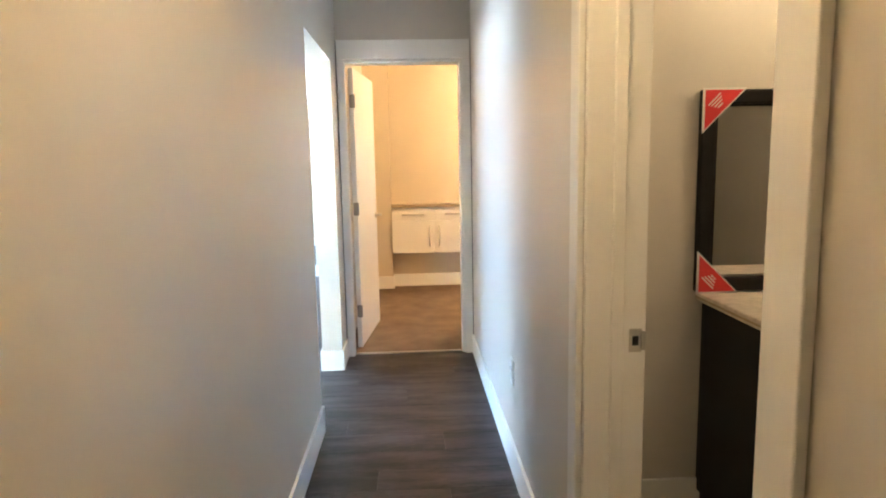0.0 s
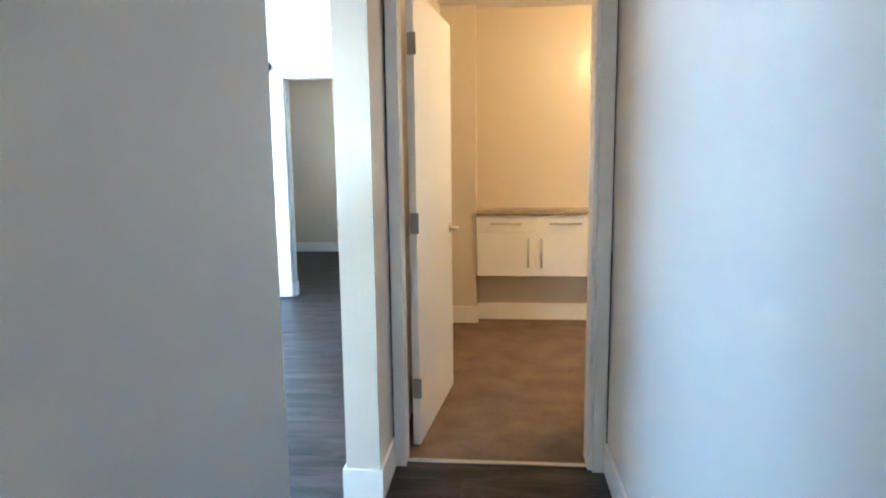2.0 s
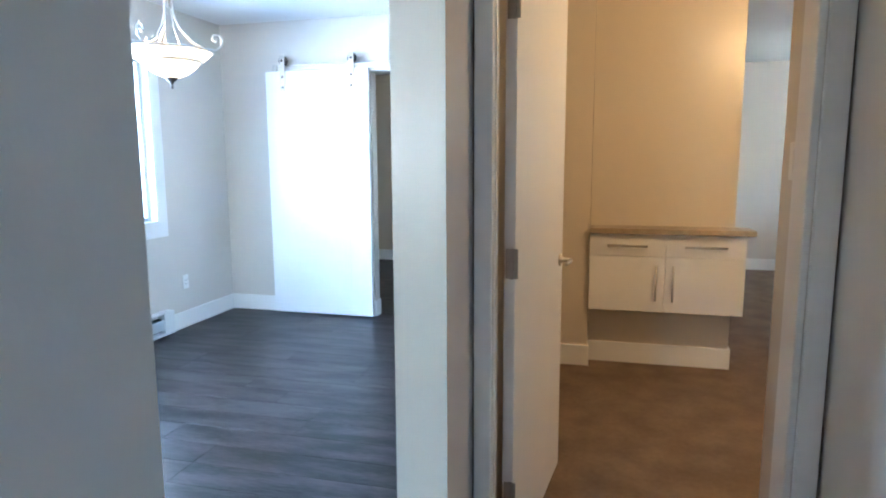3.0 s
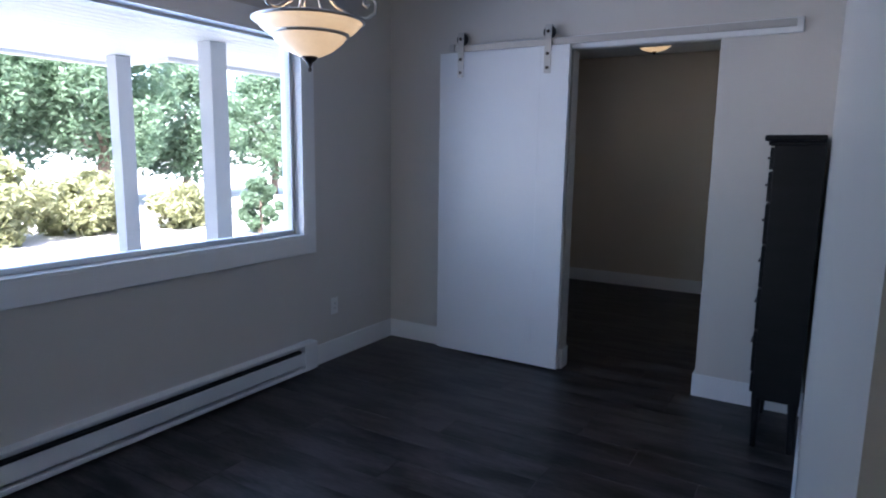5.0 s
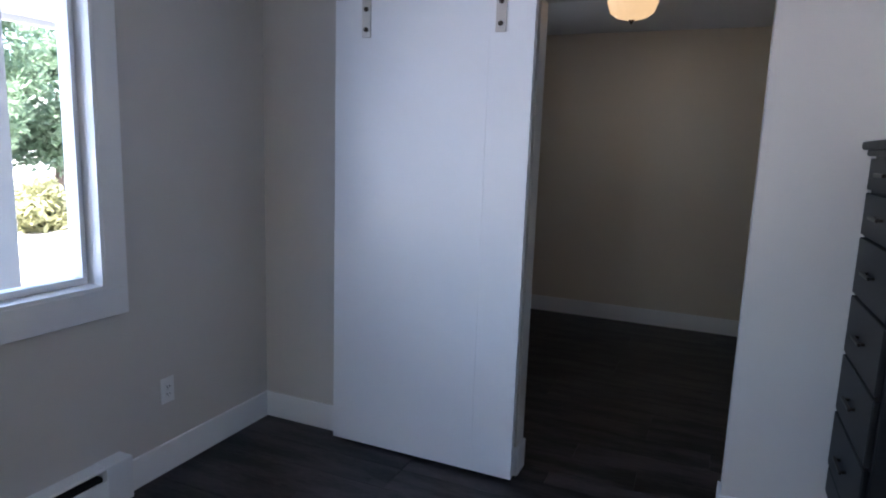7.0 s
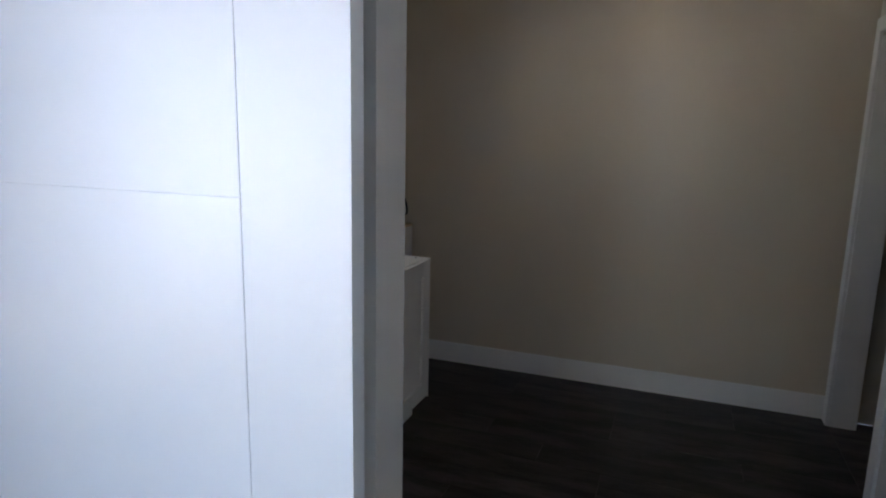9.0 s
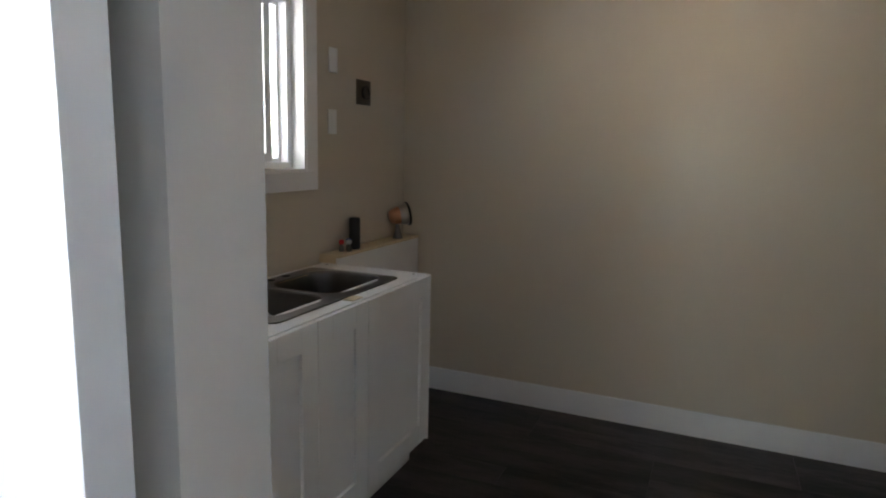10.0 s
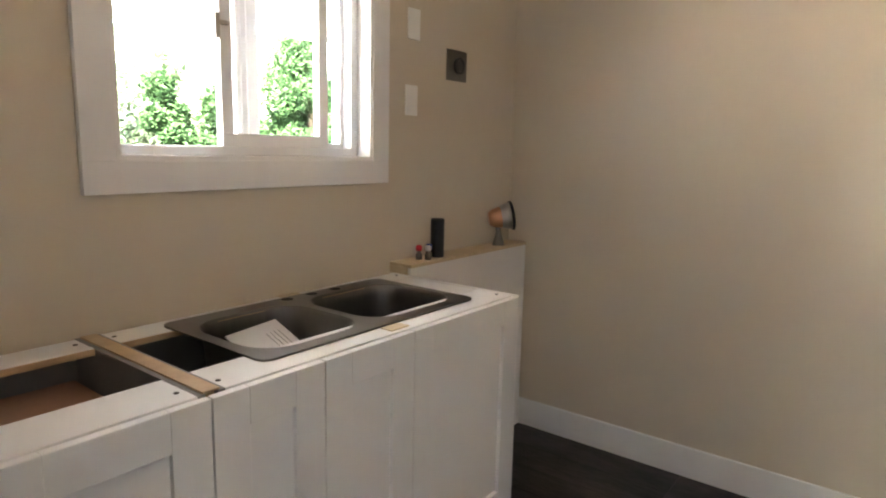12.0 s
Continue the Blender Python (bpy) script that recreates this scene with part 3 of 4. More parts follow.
bowl = part("shade", lathe([(0.0, 1.815), (0.05, 1.822), (0.10, 1.845), (0.145, 1.882), (0.165, 1.912), (0.182, 1.918), (0.205, 1.935), (0.232, 1.965), (0.226, 1.969), (0.198, 1.942), (0.158, 1.918), (0.10, 1.856), (0.0, 1.825)], 40), M_SHADE, ch, "glowing alabaster glass bowl", True)
part("band", lathe([(0.158, 1.903), (0.172, 1.906), (0.174, 1.918), (0.160, 1.920)], 40), M_NICKEL, ch, "", True)
part("rim", lathe([(0.226, 1.962), (0.242, 1.966), (0.244, 1.975), (0.226, 1.976), (0.226, 1.962)], 40), M_NICKEL, ch, "", True)
part("finial", lathe([(0.0, 1.755), (0.006, 1.757), (0.009, 1.768), (0.004, 1.776), (0.010, 1.786), (0.014, 1.795), (0.030, 1.808), (0.036, 1.822), (0.0, 1.826)], 20), M_DKMETAL, ch, "dark metal finial", True)
for ob in ch.children:
    put_at(ob, CX, CY, 0)
for i in range(3):
    a = radians(35 + 120 * i)
    ca, sa = math.cos(a), math.sin(a)
    prof = [(0.02, 2.27), (0.03, 2.18), (0.06, 2.10), (0.12, 2.03), (0.19, 1.99), (0.25, 1.985), (0.285, 2.01), (0.290, 2.05), (0.268, 2.078), (0.24, 2.070), (0.235, 2.045), (0.252, 2.032), (0.263, 2.045)]
    part("arm", tube([(CX + r * ca, CY + r * sa, z) for r, z in prof], 0.0075, 8), M_NICKEL, ch, "scrolled nickel arm", True)
    part("stay", tube([(CX + r * ca, CY + r * sa, z) for r, z in [(0.012, 2.25), (0.03, 2.1), (0.05, 2.03), (0.07, 1.985)]], 0.005, 6), M_NICKEL, ch, "", True)
put_at(part("hub", lathe([(0.0, 2.25), (0.022, 2.255), (0.03, 2.275), (0.02, 2.30), (0.008, 2.315), (0.0, 2.315)], 20), M_NICKEL, ch, "", True), CX, CY, 0)
part("rod", tube([(CX, CY, 2.30), (CX, CY, HD - 0.02)], 0.006, 8), M_NICKEL, ch)
put_at(part("canopy", lathe([(0.0, HD - 0.045), (0.02, HD - 0.043), (0.055, HD - 0.015), (0.065, HD), (0.0, HD)], 24), M_NICKEL, ch, "", True), CX, CY, 0)


def dome_light(x, y, label):
    ob = empty("ceiling_light", label, "ceiling light", "flush dome ceiling lights")
    put_at(part("shade", lathe([(0.0, H - 0.213), (0.04, H - 0.210), (0.09, H - 0.195), (0.125, H - 0.170), (0.145, H - 0.115), (0.148, H - 0.06), (0.138, H - 0.065), (0.118, H - 0.16), (0.0, H - 0.205)], 36), M_SHADE, ob, "glowing frosted glass dome", True), x, y, 0)
    put_at(part("base", lathe([(0.0, H - 0.02), (0.11, H - 0.022), (0.118, H - 0.006), (0.115, H + 0.004), (0.0, H + 0.004)], 32), M_NICKEL, ob, "", True), x, y, 0)
    put_at(part("finial", lathe([(0.0, H - 0.236), (0.006, H - 0.233), (0.01, H - 0.222), (0.02, H - 0.213), (0.0, H - 0.208)], 16), M_DKMETAL, ob, "", True), x, y, 0)
    for i in range(3):
        a = radians(60 + 120 * i)
        part("clip", tube([(x + 0.112 * math.cos(a), y + 0.112 * math.sin(a), H - 0.015), (x + 0.155 * math.cos(a), y + 0.155 * math.sin(a), H - 0.03), (x + 0.152 * math.cos(a), y + 0.152 * math.sin(a), H - 0.052)], 0.005, 6), M_NICKEL, ob)
    return ob


dome_light(-1.84, 8.6, "lit frosted dome light on the kitchen ceiling")
# these three fixtures are unseen, added to carry the warm bulbs
dome_light(0.0, 0.55, "unseen lit frosted dome light assumed on the hallway ceiling")
dome_light(0.95, 5.0, "unseen lit frosted dome light assumed on the bedroom ceiling")
dome_light(1.45, 1.35, "unseen lit frosted dome light assumed on the bathroom ceiling")

# ---- tall dresser ----
dr = empty("dresser", "tall black-stained chest of drawers against the dining room wall", "dresser")
DX0, DX1, DY0, DY1, DZ0, DZ1 = -0.825, -0.602, 6.62, 7.14, 0.25, 1.49
part("carcass", boxes((DX0 + 0.018, DX1, DY0, DY1, DZ0, DZ1), bevel=0.003), M_BLACK, dr)
part("top", boxes((DX0 - 0.025, DX1, DY0 - 0.02, DY1 + 0.01, DZ1, DZ1 + 0.028), bevel=0.008), M_BLACK, dr)
part("cornice", boxes((DX0 - 0.008, DX1, DY0 - 0.008, DY1 + 0.006, DZ1 - 0.02, DZ1), bevel=0.006), M_BLACK, dr)
ZD = [0.275, 0.375, 0.585, 0.795, 1.005, 1.205, 1.355, 1.468]
for z0, z1 in zip(ZD[1:], ZD[2:]):
    d = part("drawer", boxes((DX0, DX0 + 0.02, DY0 + 0.022, DY1 - 0.022, z0 + 0.005, z1 - 0.005), bevel=0.004), M_BLACK, dr)
    zc, yc = (z0 + z1) / 2, (DY0 + DY1) / 2
    k = part("handle", boxes((DX0 - 0.022, DX0 - 0.012, yc - 0.06, yc + 0.06, zc - 0.006, zc + 0.006), bevel=0.004), M_DKMETAL, d, "short dark metal pull")
    for yy in (yc - 0.045, yc + 0.045):
        part("standoff", boxes((DX0 - 0.013, DX0 + 0.001, yy - 0.004, yy + 0.004, zc - 0.004, zc + 0.004)), M_DKMETAL, d)
part("apron", boxes((DX0 + 0.004, DX0 + 0.02, DY0 + 0.022, DY1 - 0.022, ZD[0], ZD[1] - 0.005), bevel=0.004), M_BLACK, dr)
for x in (DX0 + 0.02, DX1 - 0.045):
    for y in (DY0, DY1 - 0.04):
        part("leg", tube([(x + 0.02, y + 0.02, DZ0 + 0.01), (x + 0.02, y + 0.02, 0.0)], [0.024, 0.014], 8), M_BLACK, dr)

# ---- bedroom wall cabinet ----
cb = empty("wall_cabinet", "white floating cabinet with two drawers and two doors", "cabinet")
part("body", boxes((-0.182, 0.715, 6.25, 6.40, 0.395, 0.88)), M_CAB, cb)


def bar_pull(parent, p0, p1, out):
    h = part("handle", tube([p0, p1], 0.0075, 10), M_NICKEL, parent, "brushed nickel bar handle", True)
    for k in (0.15, 0.85):
        q = Vector(p0).lerp(Vector(p1), k)
        part("standoff", tube([q, q + Vector(out)], 0.004, 8), M_NICKEL, h)


for x0, x1 in ((-0.188, 0.263), (0.267, 0.72)):
    dd = part("drawer", boxes((x0, x1, 6.23, 6.249, 0.742, 0.876), bevel=0.002), M_CAB, cb)
    m = (x0 + x1) / 2
    bar_pull(dd, (m - 0.12, 6.205, 0.806), (m + 0.12, 6.205, 0.806), (0, 0.026, 0))
for x0, x1, hx in ((-0.188, 0.263, 0.213), (0.267, 0.72, 0.314)):
    dd = part("door", boxes((x0, x1, 6.23, 6.249, 0.392, 0.738), bevel=0.002), M_CAB, cb)
    bar_pull(dd, (hx, 6.205, 0.465), (hx, 6.205, 0.690), (0, 0.026, 0))
ct = empty("cabinet_countertop", "brown-grey laminate countertop on the floating cabinet", "countertop")
part("slab", boxes((-0.188, 0.765, 6.195, 6.40, 0.881, 0.915), bevel=0.005), M_LAMIN, ct)

# ---- bathroom ----
vn = empty("bathroom_vanity", "dark espresso bathroom vanity cabinet", "vanity")
part("body", boxes((1.085, 2.3, 1.25, 1.80, 0.09, 0.825), bevel=0.003), M_BLACK, vn)
part("toe_kick", boxes((1.095, 2.3, 1.31, 1.78, 0.0, 0.09)), M_BLACK, vn)
for x in (1.1, 1.5, 1.9):
    part("door", boxes((x, x + 0.385, 1.23, 1.249, 0.11, 0.80), bevel=0.003), M_BLACK, vn)
vt = empty("vanity_top", "speckled beige vanity countertop with layered edge", "countertop")
part("slab", boxes((1.06, 2.32, 1.215, 1.80, 0.826, 0.858), bevel=0.006), M_STONE, vt)
part("edge_strip", boxes((1.057, 1.06, 1.222, 1.795, 0.838, 0.846)), M_LAMIN, vt)
mi = empty("mirror", "black-framed mirror with red cardboard corner protectors", "mirror")
MX0, MX1, MZ0, MZ1, MY = 1.045, 1.95, 0.864, 1.58, 1.79
for b in ((MX0, MX0 + 0.05, MY - 0.03, MY + 0.006, MZ0, MZ1), (MX1 - 0.05, MX1, MY - 0.03, MY + 0.006, MZ0, MZ1), (MX0 + 0.05, MX1 - 0.05, MY - 0.03, MY + 0.006, MZ1 - 0.05, MZ1), (MX0 + 0.05, MX1 - 0.05, MY - 0.03, MY + 0.006, MZ0, MZ0 + 0.05)):
    part("frame", boxes(b, bevel=0.006), M_BLACK, mi)
part("inner_bead", boxes((MX0 + 0.05, MX0 + 0.058, MY - 0.022, MY, MZ0 + 0.05, MZ1 - 0.05), (MX0 + 0.058, MX1 - 0.05, MY - 0.022, MY, MZ1 - 0.058, MZ1 - 0.05)), M_BLACK, mi)
part("mirror_glass", boxes((MX0 + 0.06, MX1 - 0.06, MY - 0.012, MY - 0.008, MZ0 + 0.06, MZ1 - 0.06)), M_MIRROR, mi)


def corner_card(x, z, sx, sz):
    def wedge(s, y0, y1, o):
        bm = bmesh.new()
        pts = [(x + o * sx, z + o * sz), (x + (s + o) * sx, z + o * sz), (x + o * sx, z + (s + o) * sz)]
        lo = [bm.verts.new((p, y0, q)) for p, q in pts]
        hi = [bm.verts.new((p, y1, q)) for p, q in pts]
        bm.faces.new(lo)
        bm.faces.new(hi[::-1])
        for i in range(3):
            bm.faces.new((lo[i], hi[i], hi[(i + 1) % 3], lo[(i + 1) % 3]))
        bmesh.ops.recalc_face_normals(bm, faces=list(bm.faces))
        return bm
    cp = part("corner_protector", wedge(0.155, MY - 0.036, MY - 0.0305, -0.004), M_PAPER, mi, "white-edged red corner protector")
    part("red_print", wedge(0.135, MY - 0.037, MY - 0.0362, 0.003), M_RED, cp)
    for k in range(4):
        part("print_bar", boxes((-0.030 + 0.006 * k, 0.030 - 0.006 * k, -0.0004, 0.0, -0.002, 0.002)), M_PAPER, cp).matrix_local = pose(x + sx * (0.042 + 0.007 * (k - 1)), MY - 0.0374, z + sz * (0.042 + 0.007 * (k - 1)), 0, 45 * sx * sz, 0)


corner_card(MX0, MZ1, 1, -1)
corner_card(MX0, MZ0, 1, 1)
corner_card(MX1, MZ1, -1, -1)
corner_card(MX1, MZ0, -1, 1)

# ---- kitchen ----
FX, KT = -2.746, 0.885     # cabinet front and top


def shaker_door(parent, y0, y1, z0=0.135, z1=KT - 0.004, rail=0.082):
    """A framed door facing +x: stiles, rails and a recessed panel."""
    t = 0.02
    y0, y1 = y0 + 0.002, y1 - 0.002
    d = part("door", boxes((FX - t, FX - 0.012, y0 + 0.01, y1 - 0.01, z0 + 0.01, z1 - 0.01)), M_CAB, parent, "white shaker door")
    for b in ((y0, y0 + rail, z0, z1), (y1 - rail, y1, z0, z1)):
        part("stile", boxes((FX - t, FX, *b), bevel=0.0015), M_CAB, d)
    for b in ((y0 + rail, y1 - rail, z0, z0 + rail), (y0 + rail, y1 - rail, z1 - rail, z1)):
        part("rail", boxes((FX - t, FX, *b), bevel=0.0015), M_CAB, d)


def base_unit(y0, y1, doors, label, end_panel=False):
    """An open-topped base cabinet between y0 and y1."""
    u = empty("base_cabinet", label, "cabinet", "kitchen base cabinets")
    bk = KX + 0.012
    f = FX - 0.021
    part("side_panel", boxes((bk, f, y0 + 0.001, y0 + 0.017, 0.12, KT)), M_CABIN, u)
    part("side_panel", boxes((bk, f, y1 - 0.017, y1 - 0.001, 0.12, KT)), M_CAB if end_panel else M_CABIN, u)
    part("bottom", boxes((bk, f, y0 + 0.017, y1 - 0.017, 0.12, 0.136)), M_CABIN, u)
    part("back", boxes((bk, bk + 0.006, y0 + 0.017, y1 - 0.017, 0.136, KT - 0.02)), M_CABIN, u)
    part("front_rail", boxes((f - 0.133, f, y0 + 0.017, y1 - 0.017, KT - 0.016, KT), bevel=0.001), M_CAB, u)
    part("back_rail", boxes((bk + 0.006, bk + 0.108, y0 + 0.017, y1 - 0.017, KT - 0.016, KT), bevel=0.001), M_CAB, u)
    part("rail_edge", boxes((bk + 0.1082, bk + 0.1105, y0 + 0.017, y1 - 0.017, KT - 0.016, KT - 0.001)), M_PLY, u)
    for x in (bk + 0.05, f - 0.045):
        for y in (y0 + 0.03, y1 - 0.035):
            part("screw", lathe([(0.0, 0), (0.006, 0), (0.005, 0.0015), (0.0, 0.001)], 10), M_DKMETAL, u).matrix_local = pose(x, y, KT)
    part("toe_kick", boxes((FX - 0.105, FX - 0.09, y0 + 0.001, y1 - 0.001, 0.0, 0.12)), M_CAB, u)
    for dy0, dy1 in doors:
        shaker_door(u, dy0, dy1)
    return u


base_unit(7.36, 8.160, [(7.36, 7.783), (7.783, 8.160)], "white two-door shaker base cabinet, open top without worktop")
su = base_unit(8.185, 9.292, [(8.160, 8.445), (8.445, 8.760), (8.760, 9.292)], "white shaker sink cabinet with three doors, no worktop yet", True)
part("end_face", boxes((KX + 0.012, FX - 0.001, 9.2925, 9.300, 0.12, KT), bevel=0.001), M_CAB, su)
part("corner_fill", boxes((-3.199, FX - 0.156, 9.165, 9.274, KT - 0.016, KT - 0.0005)), M_CAB, su)
dv = empty("plywood_divider", "bare plywood strip between two open cabinets", "wood strip")
part("strip", boxes((KX + 0.02, FX - 0.022, 8.154, 8.191, KT + 0.0005, KT + 0.005), (KX + 0.02, FX - 0.03, 8.161, 8.184, 0.13, KT + 0.0005), bevel=0.001), M_PLY, dv)
for i, (x, y) in enumerate(((KX + 0.035, 8.78), (-2.80, 8.74))):
    sh = empty("wood_shim", "small pale wooden shim under the sink rim", "shim")
    part("shim", boxes((x - 0.02, x + 0.02, y - 0.035, y + 0.035, KT, KT + 0.003)), M_PINE, sh)
bx = empty("cardboard_box", "brown cardboard box inside the open cabinet", "box")
part("carton", boxes((-3.29, -3.06, 7.93, 8.13, 0.136, 0.79), bevel=0.003), M_CARD, bx)
part("flap", boxes((-0.08, 0.08, -0.005, 0.0, 0.0, 0.09)), M_CARD, bx).matrix_local = pose(-3.17, 7.935, 0.785, 40, 0, 0)

# double-bowl sink
sk = empty("kitchen_sink", "double-bowl stainless drop-in sink set loose in the cabinet", "sink")
SX0, SX1, SY0, SY1, SZ = -3.265, -2.824, 8.334, 9.150, KT + 0.006


def rounded(x0, x1, y0, y1, r, z, n=6):
    out = []
    for cx, cy, a in ((x1 - r, y1 - r, 0), (x0 + r, y1 - r, 90), (x0 + r, y0 + r, 180), (x1 - r, y0 + r, 270)):
        for i in range(n + 1):
            t = radians(a + 90 * i / n)
            out.append((cx + r * math.cos(t), cy + r * math.sin(t), z))
    return out


def rings(loops, cap=True):
    bm = bmesh.new()
    vs = [[bm.verts.new(p) for p in lp] for lp in loops]
    n = len(vs[0])
    for a, b in zip(vs, vs[1:]):
        for i in range(n):
            bm.faces.new((a[i], a[(i + 1) % n], b[(i + 1) % n], b[i]))
    if cap:
        bm.faces.new(vs[-1])
    return bm


def bowl_part(x0, x1, y0, y1):
    steps = ((0.0, 0.0), (0.003, 0.002), (0.006, 0.010), (0.009, 0.04), (0.016, 0.140), (0.022, 0.160), (0.036, 0.173), (0.056, 0.178), (0.062, 0.1782))
    bmn = rings([rounded(x0 + a, x1 - a, y0 + a, y1 - a, 0.098 - a, SZ - d) for a, d in steps])
    bw_ob = part("bowl", bmn, M_STEEL, sk, "", True)
    part("drain", lathe([(0.0, 0.002), (0.02, 0.001), (0.035, 0.004), (0.045, 0.003), (0.05, 0.0)], 20), M_STEEL, bw_ob).matrix_local = pose((x0 + x1) / 2, (y0 + y1) / 2, SZ - 0.177)


B1 = (-3.205, -2.866, 8.368, 8.710)
B2 = (-3.205, -2.866, 8.740, 9.124)
bowl_part(*B1)
bowl_part(*B2)
# deck: strips round the bowls, bent to their rounded corners
for x0, x1, y0, y1, g0, g1 in ((*B1, SY0, 8.725), (*B2, 8.725, SY1)):
    inner = rounded(x0, x1, y0, y1, 0.098, SZ)
    outer = []
    for (px, py, pz), (ix, iy, iz) in zip(rounded(SX0, SX1, g0, g1, 0.03, SZ), inner):
        outer.append((px, py, pz))
    if g0 == SY0:
        outer = [(px, (8.725 if py > g1 - 0.031 else py), pz) for px, py, pz in outer]
    else:
        outer = [(px, (8.725 if py < g0 + 0.031 else py), pz) for px, py, pz in outer]
    low = [(px, py, KT + 0.001) for px, py, pz in outer]
    part("deck", rings([low, outer, inner], cap=False), M_STEEL, sk)
for yy in (8.728, 8.826, 8.925):
    part("tap_hole", lathe([(0.0, 0.0), (0.017, 0.0), (0.019, 0.0006), (0.0, 0.0012)], 16), M_HOLE, sk).matrix_local = pose(-3.238, yy, SZ + 0.0004)
pp = empty("paper_sheet", "folded white instruction sheet lying in the sink bowl", "paper")
part("sheet", boxes((-0.13, 0.13, -0.10, 0.10, 0, 0.004), bevel=0.001), M_PAPER, pp)
for k in range(4):
    part("print_bar", boxes((-0.09, -0.01 + 0.02 * (k % 3), 0.02 + 0.016 * k, 0.022 + 0.016 * k, 0.004, 0.0044)), M_CABIN, pp)
part("print_block", boxes((0.05, 0.11, -0.06, 0.0, 0.004, 0.0045)), M_HOLE, pp)
pp.matrix_world = pose(-3.06, 8.57, 0.787, 0, 30, 12)

# boxed ledge along the wall
lg = empty("pipe_ledge", "low white boxed-in ledge against the kitchen wall", "ledge")
LZ, LF, LY = 0.927, -3.212, 9.285
part("top", boxes((KX + 0.001, LF, LY, KFAR - 0.015, LZ - 0.013, LZ), bevel=0.001), M_PINE, lg, "pale unpainted top board")
part("front_panel", boxes((LF - 0.015, LF - 0.003, LY + 0.018, KFAR - 0.015, 0.0, LZ - 0.0135), (LF - 0.015, LF - 0.003, LY, LY + 0.018, KT + 0.002, LZ - 0.0135)), M_CAB, lg)
part("batten", boxes((KX + 0.001, LF - 0.016, LY, LY + 0.016, KT + 0.002, LZ - 0.0135), bevel=0.001), M_PINE, lg, "pale pine batten end")
cn = empty("spray_can", "tall black cylindrical can on the ledge", "can")
put_at(part("body", lathe([(0.0, 0), (0.027, 0), (0.028, 0.004), (0.028, 0.148), (0.026, 0.156), (0.0, 0.158)], 24), M_BLKPL, cn, "", True), -3.262, 9.505, LZ)
for x, y, mt, lb in ((-3.275, 9.405, M_RED, "red"), (-3.270, 9.462, M_BLUE, "blue"), (-3.245, 9.425, M_CAB, "white")):
    bt = empty("small_valve", "small metal valve with a %s cap on the ledge" % lb, "valve")
    put_at(part("body", lathe([(0.0, 0), (0.013, 0), (0.013, 0.02), (0.008, 0.026), (0.008, 0.036), (0.0, 0.036)], 14), M_STEEL, bt, "", True), x, y, LZ)
    put_at(part("cap", lathe([(0.0, 0.034), (0.012, 0.035), (0.013, 0.05), (0.009, 0.056), (0.0, 0.057)], 14), mt, bt, "", True), x, y, LZ)
jr = empty("work_lamp", "round clear-glass lamp head with copper base and dark ring", "lamp")
jb = part("base", lathe([(0.0, -0.05), (0.03, -0.05), (0.042, -0.03), (0.05, 0.0), (0.046, 0.02), (0.0, 0.02)], 24), M_COPPER, jr, "", True)
jg = part("reflector", lathe([(0.046, 0.0), (0.058, 0.03), (0.062, 0.055), (0.058, 0.055), (0.0, 0.03)], 28), M_NICKEL, jr, "", True)
jt = part("ring", lathe([(0.060, 0.05), (0.067, 0.052), (0.067, 0.062), (0.060, 0.064), (0.060, 0.05)], 28), M_BLKPL, jr, "", True)
for ob in (jb, jg, jt):
    ob.matrix_local = pose(-3.258, 9.96, 1.055, 0, 80, 42)
part("foot", tube([(-3.256, 9.955, LZ), (-3.256, 9.955, 0.985), (-3.262, 9.955, 1.03)], [0.03, 0.012, 0.012], 12), M_STEEL, jr)

# ---- porch and garden ----
SZF = 2.20
sf = empty("porch_roof", "white beadboard porch soffit with an outer edge beam and an unseen sun-blocking south slab", "porch roof", kind="structure")
# the last two boxes are an unseen overhang added to shade the living window
part("roof_slab", boxes((-6.5, WX - 0.16, -2.0, 6.93, SZF + 0.02, SZF + 0.25), (-5.62, KX - 0.16, 6.93, 11.5, SZF + 0.02, SZF + 0.25), (-6.5, 3.0, -3.6, -2.0, SZF + 0.02, SZF + 0.25), (WX - 0.16, 3.0, -2.0, -1.63, SZF + 0.02, SZF + 0.45)), M_SOFFIT, sf)
for i in range(27):
    x = -6.42 + i * 0.107
    y1 = 6.93 if x < -5.6 else 11.5
    part("soffit_board", boxes((x, x + 0.098, -2.0, y1, SZF + 0.004, SZF + 0.022)), M_SOFFIT, sf)
part("fascia", boxes((-6.52, -6.42, -2.0, 6.95, SZF - 0.03, SZF + 0.25), (-6.42, -5.60, 6.93, 6.98, SZF - 0.03, SZF + 0.25), (-5.66, -5.60, 6.98, 11.5, SZF - 0.03, SZF + 0.25)), M_SOFFIT, sf)

# added out of view, only to stop the sun entering the bedroom window
structure("roof_eave", boxes((3.53, 5.2, 6.5, 10.6, 2.2, 2.35)), M_SOFFIT, "unseen white eave added to keep sun off the bedroom window", "eave")


def post(x, y, s=0.095):
    ob = empty("porch_post", "square grey-white painted porch post", "post", "porch posts")
    part("shaft", boxes((x - s, x + s, y - s, y + s, -0.2, SZF), bevel=0.006), M_POST, ob)
    part("base", boxes((x - s - 0.02, x + s + 0.02, y - s - 0.02, y + s + 0.02, -0.22, -0.1), bevel=0.006), M_POST, ob)


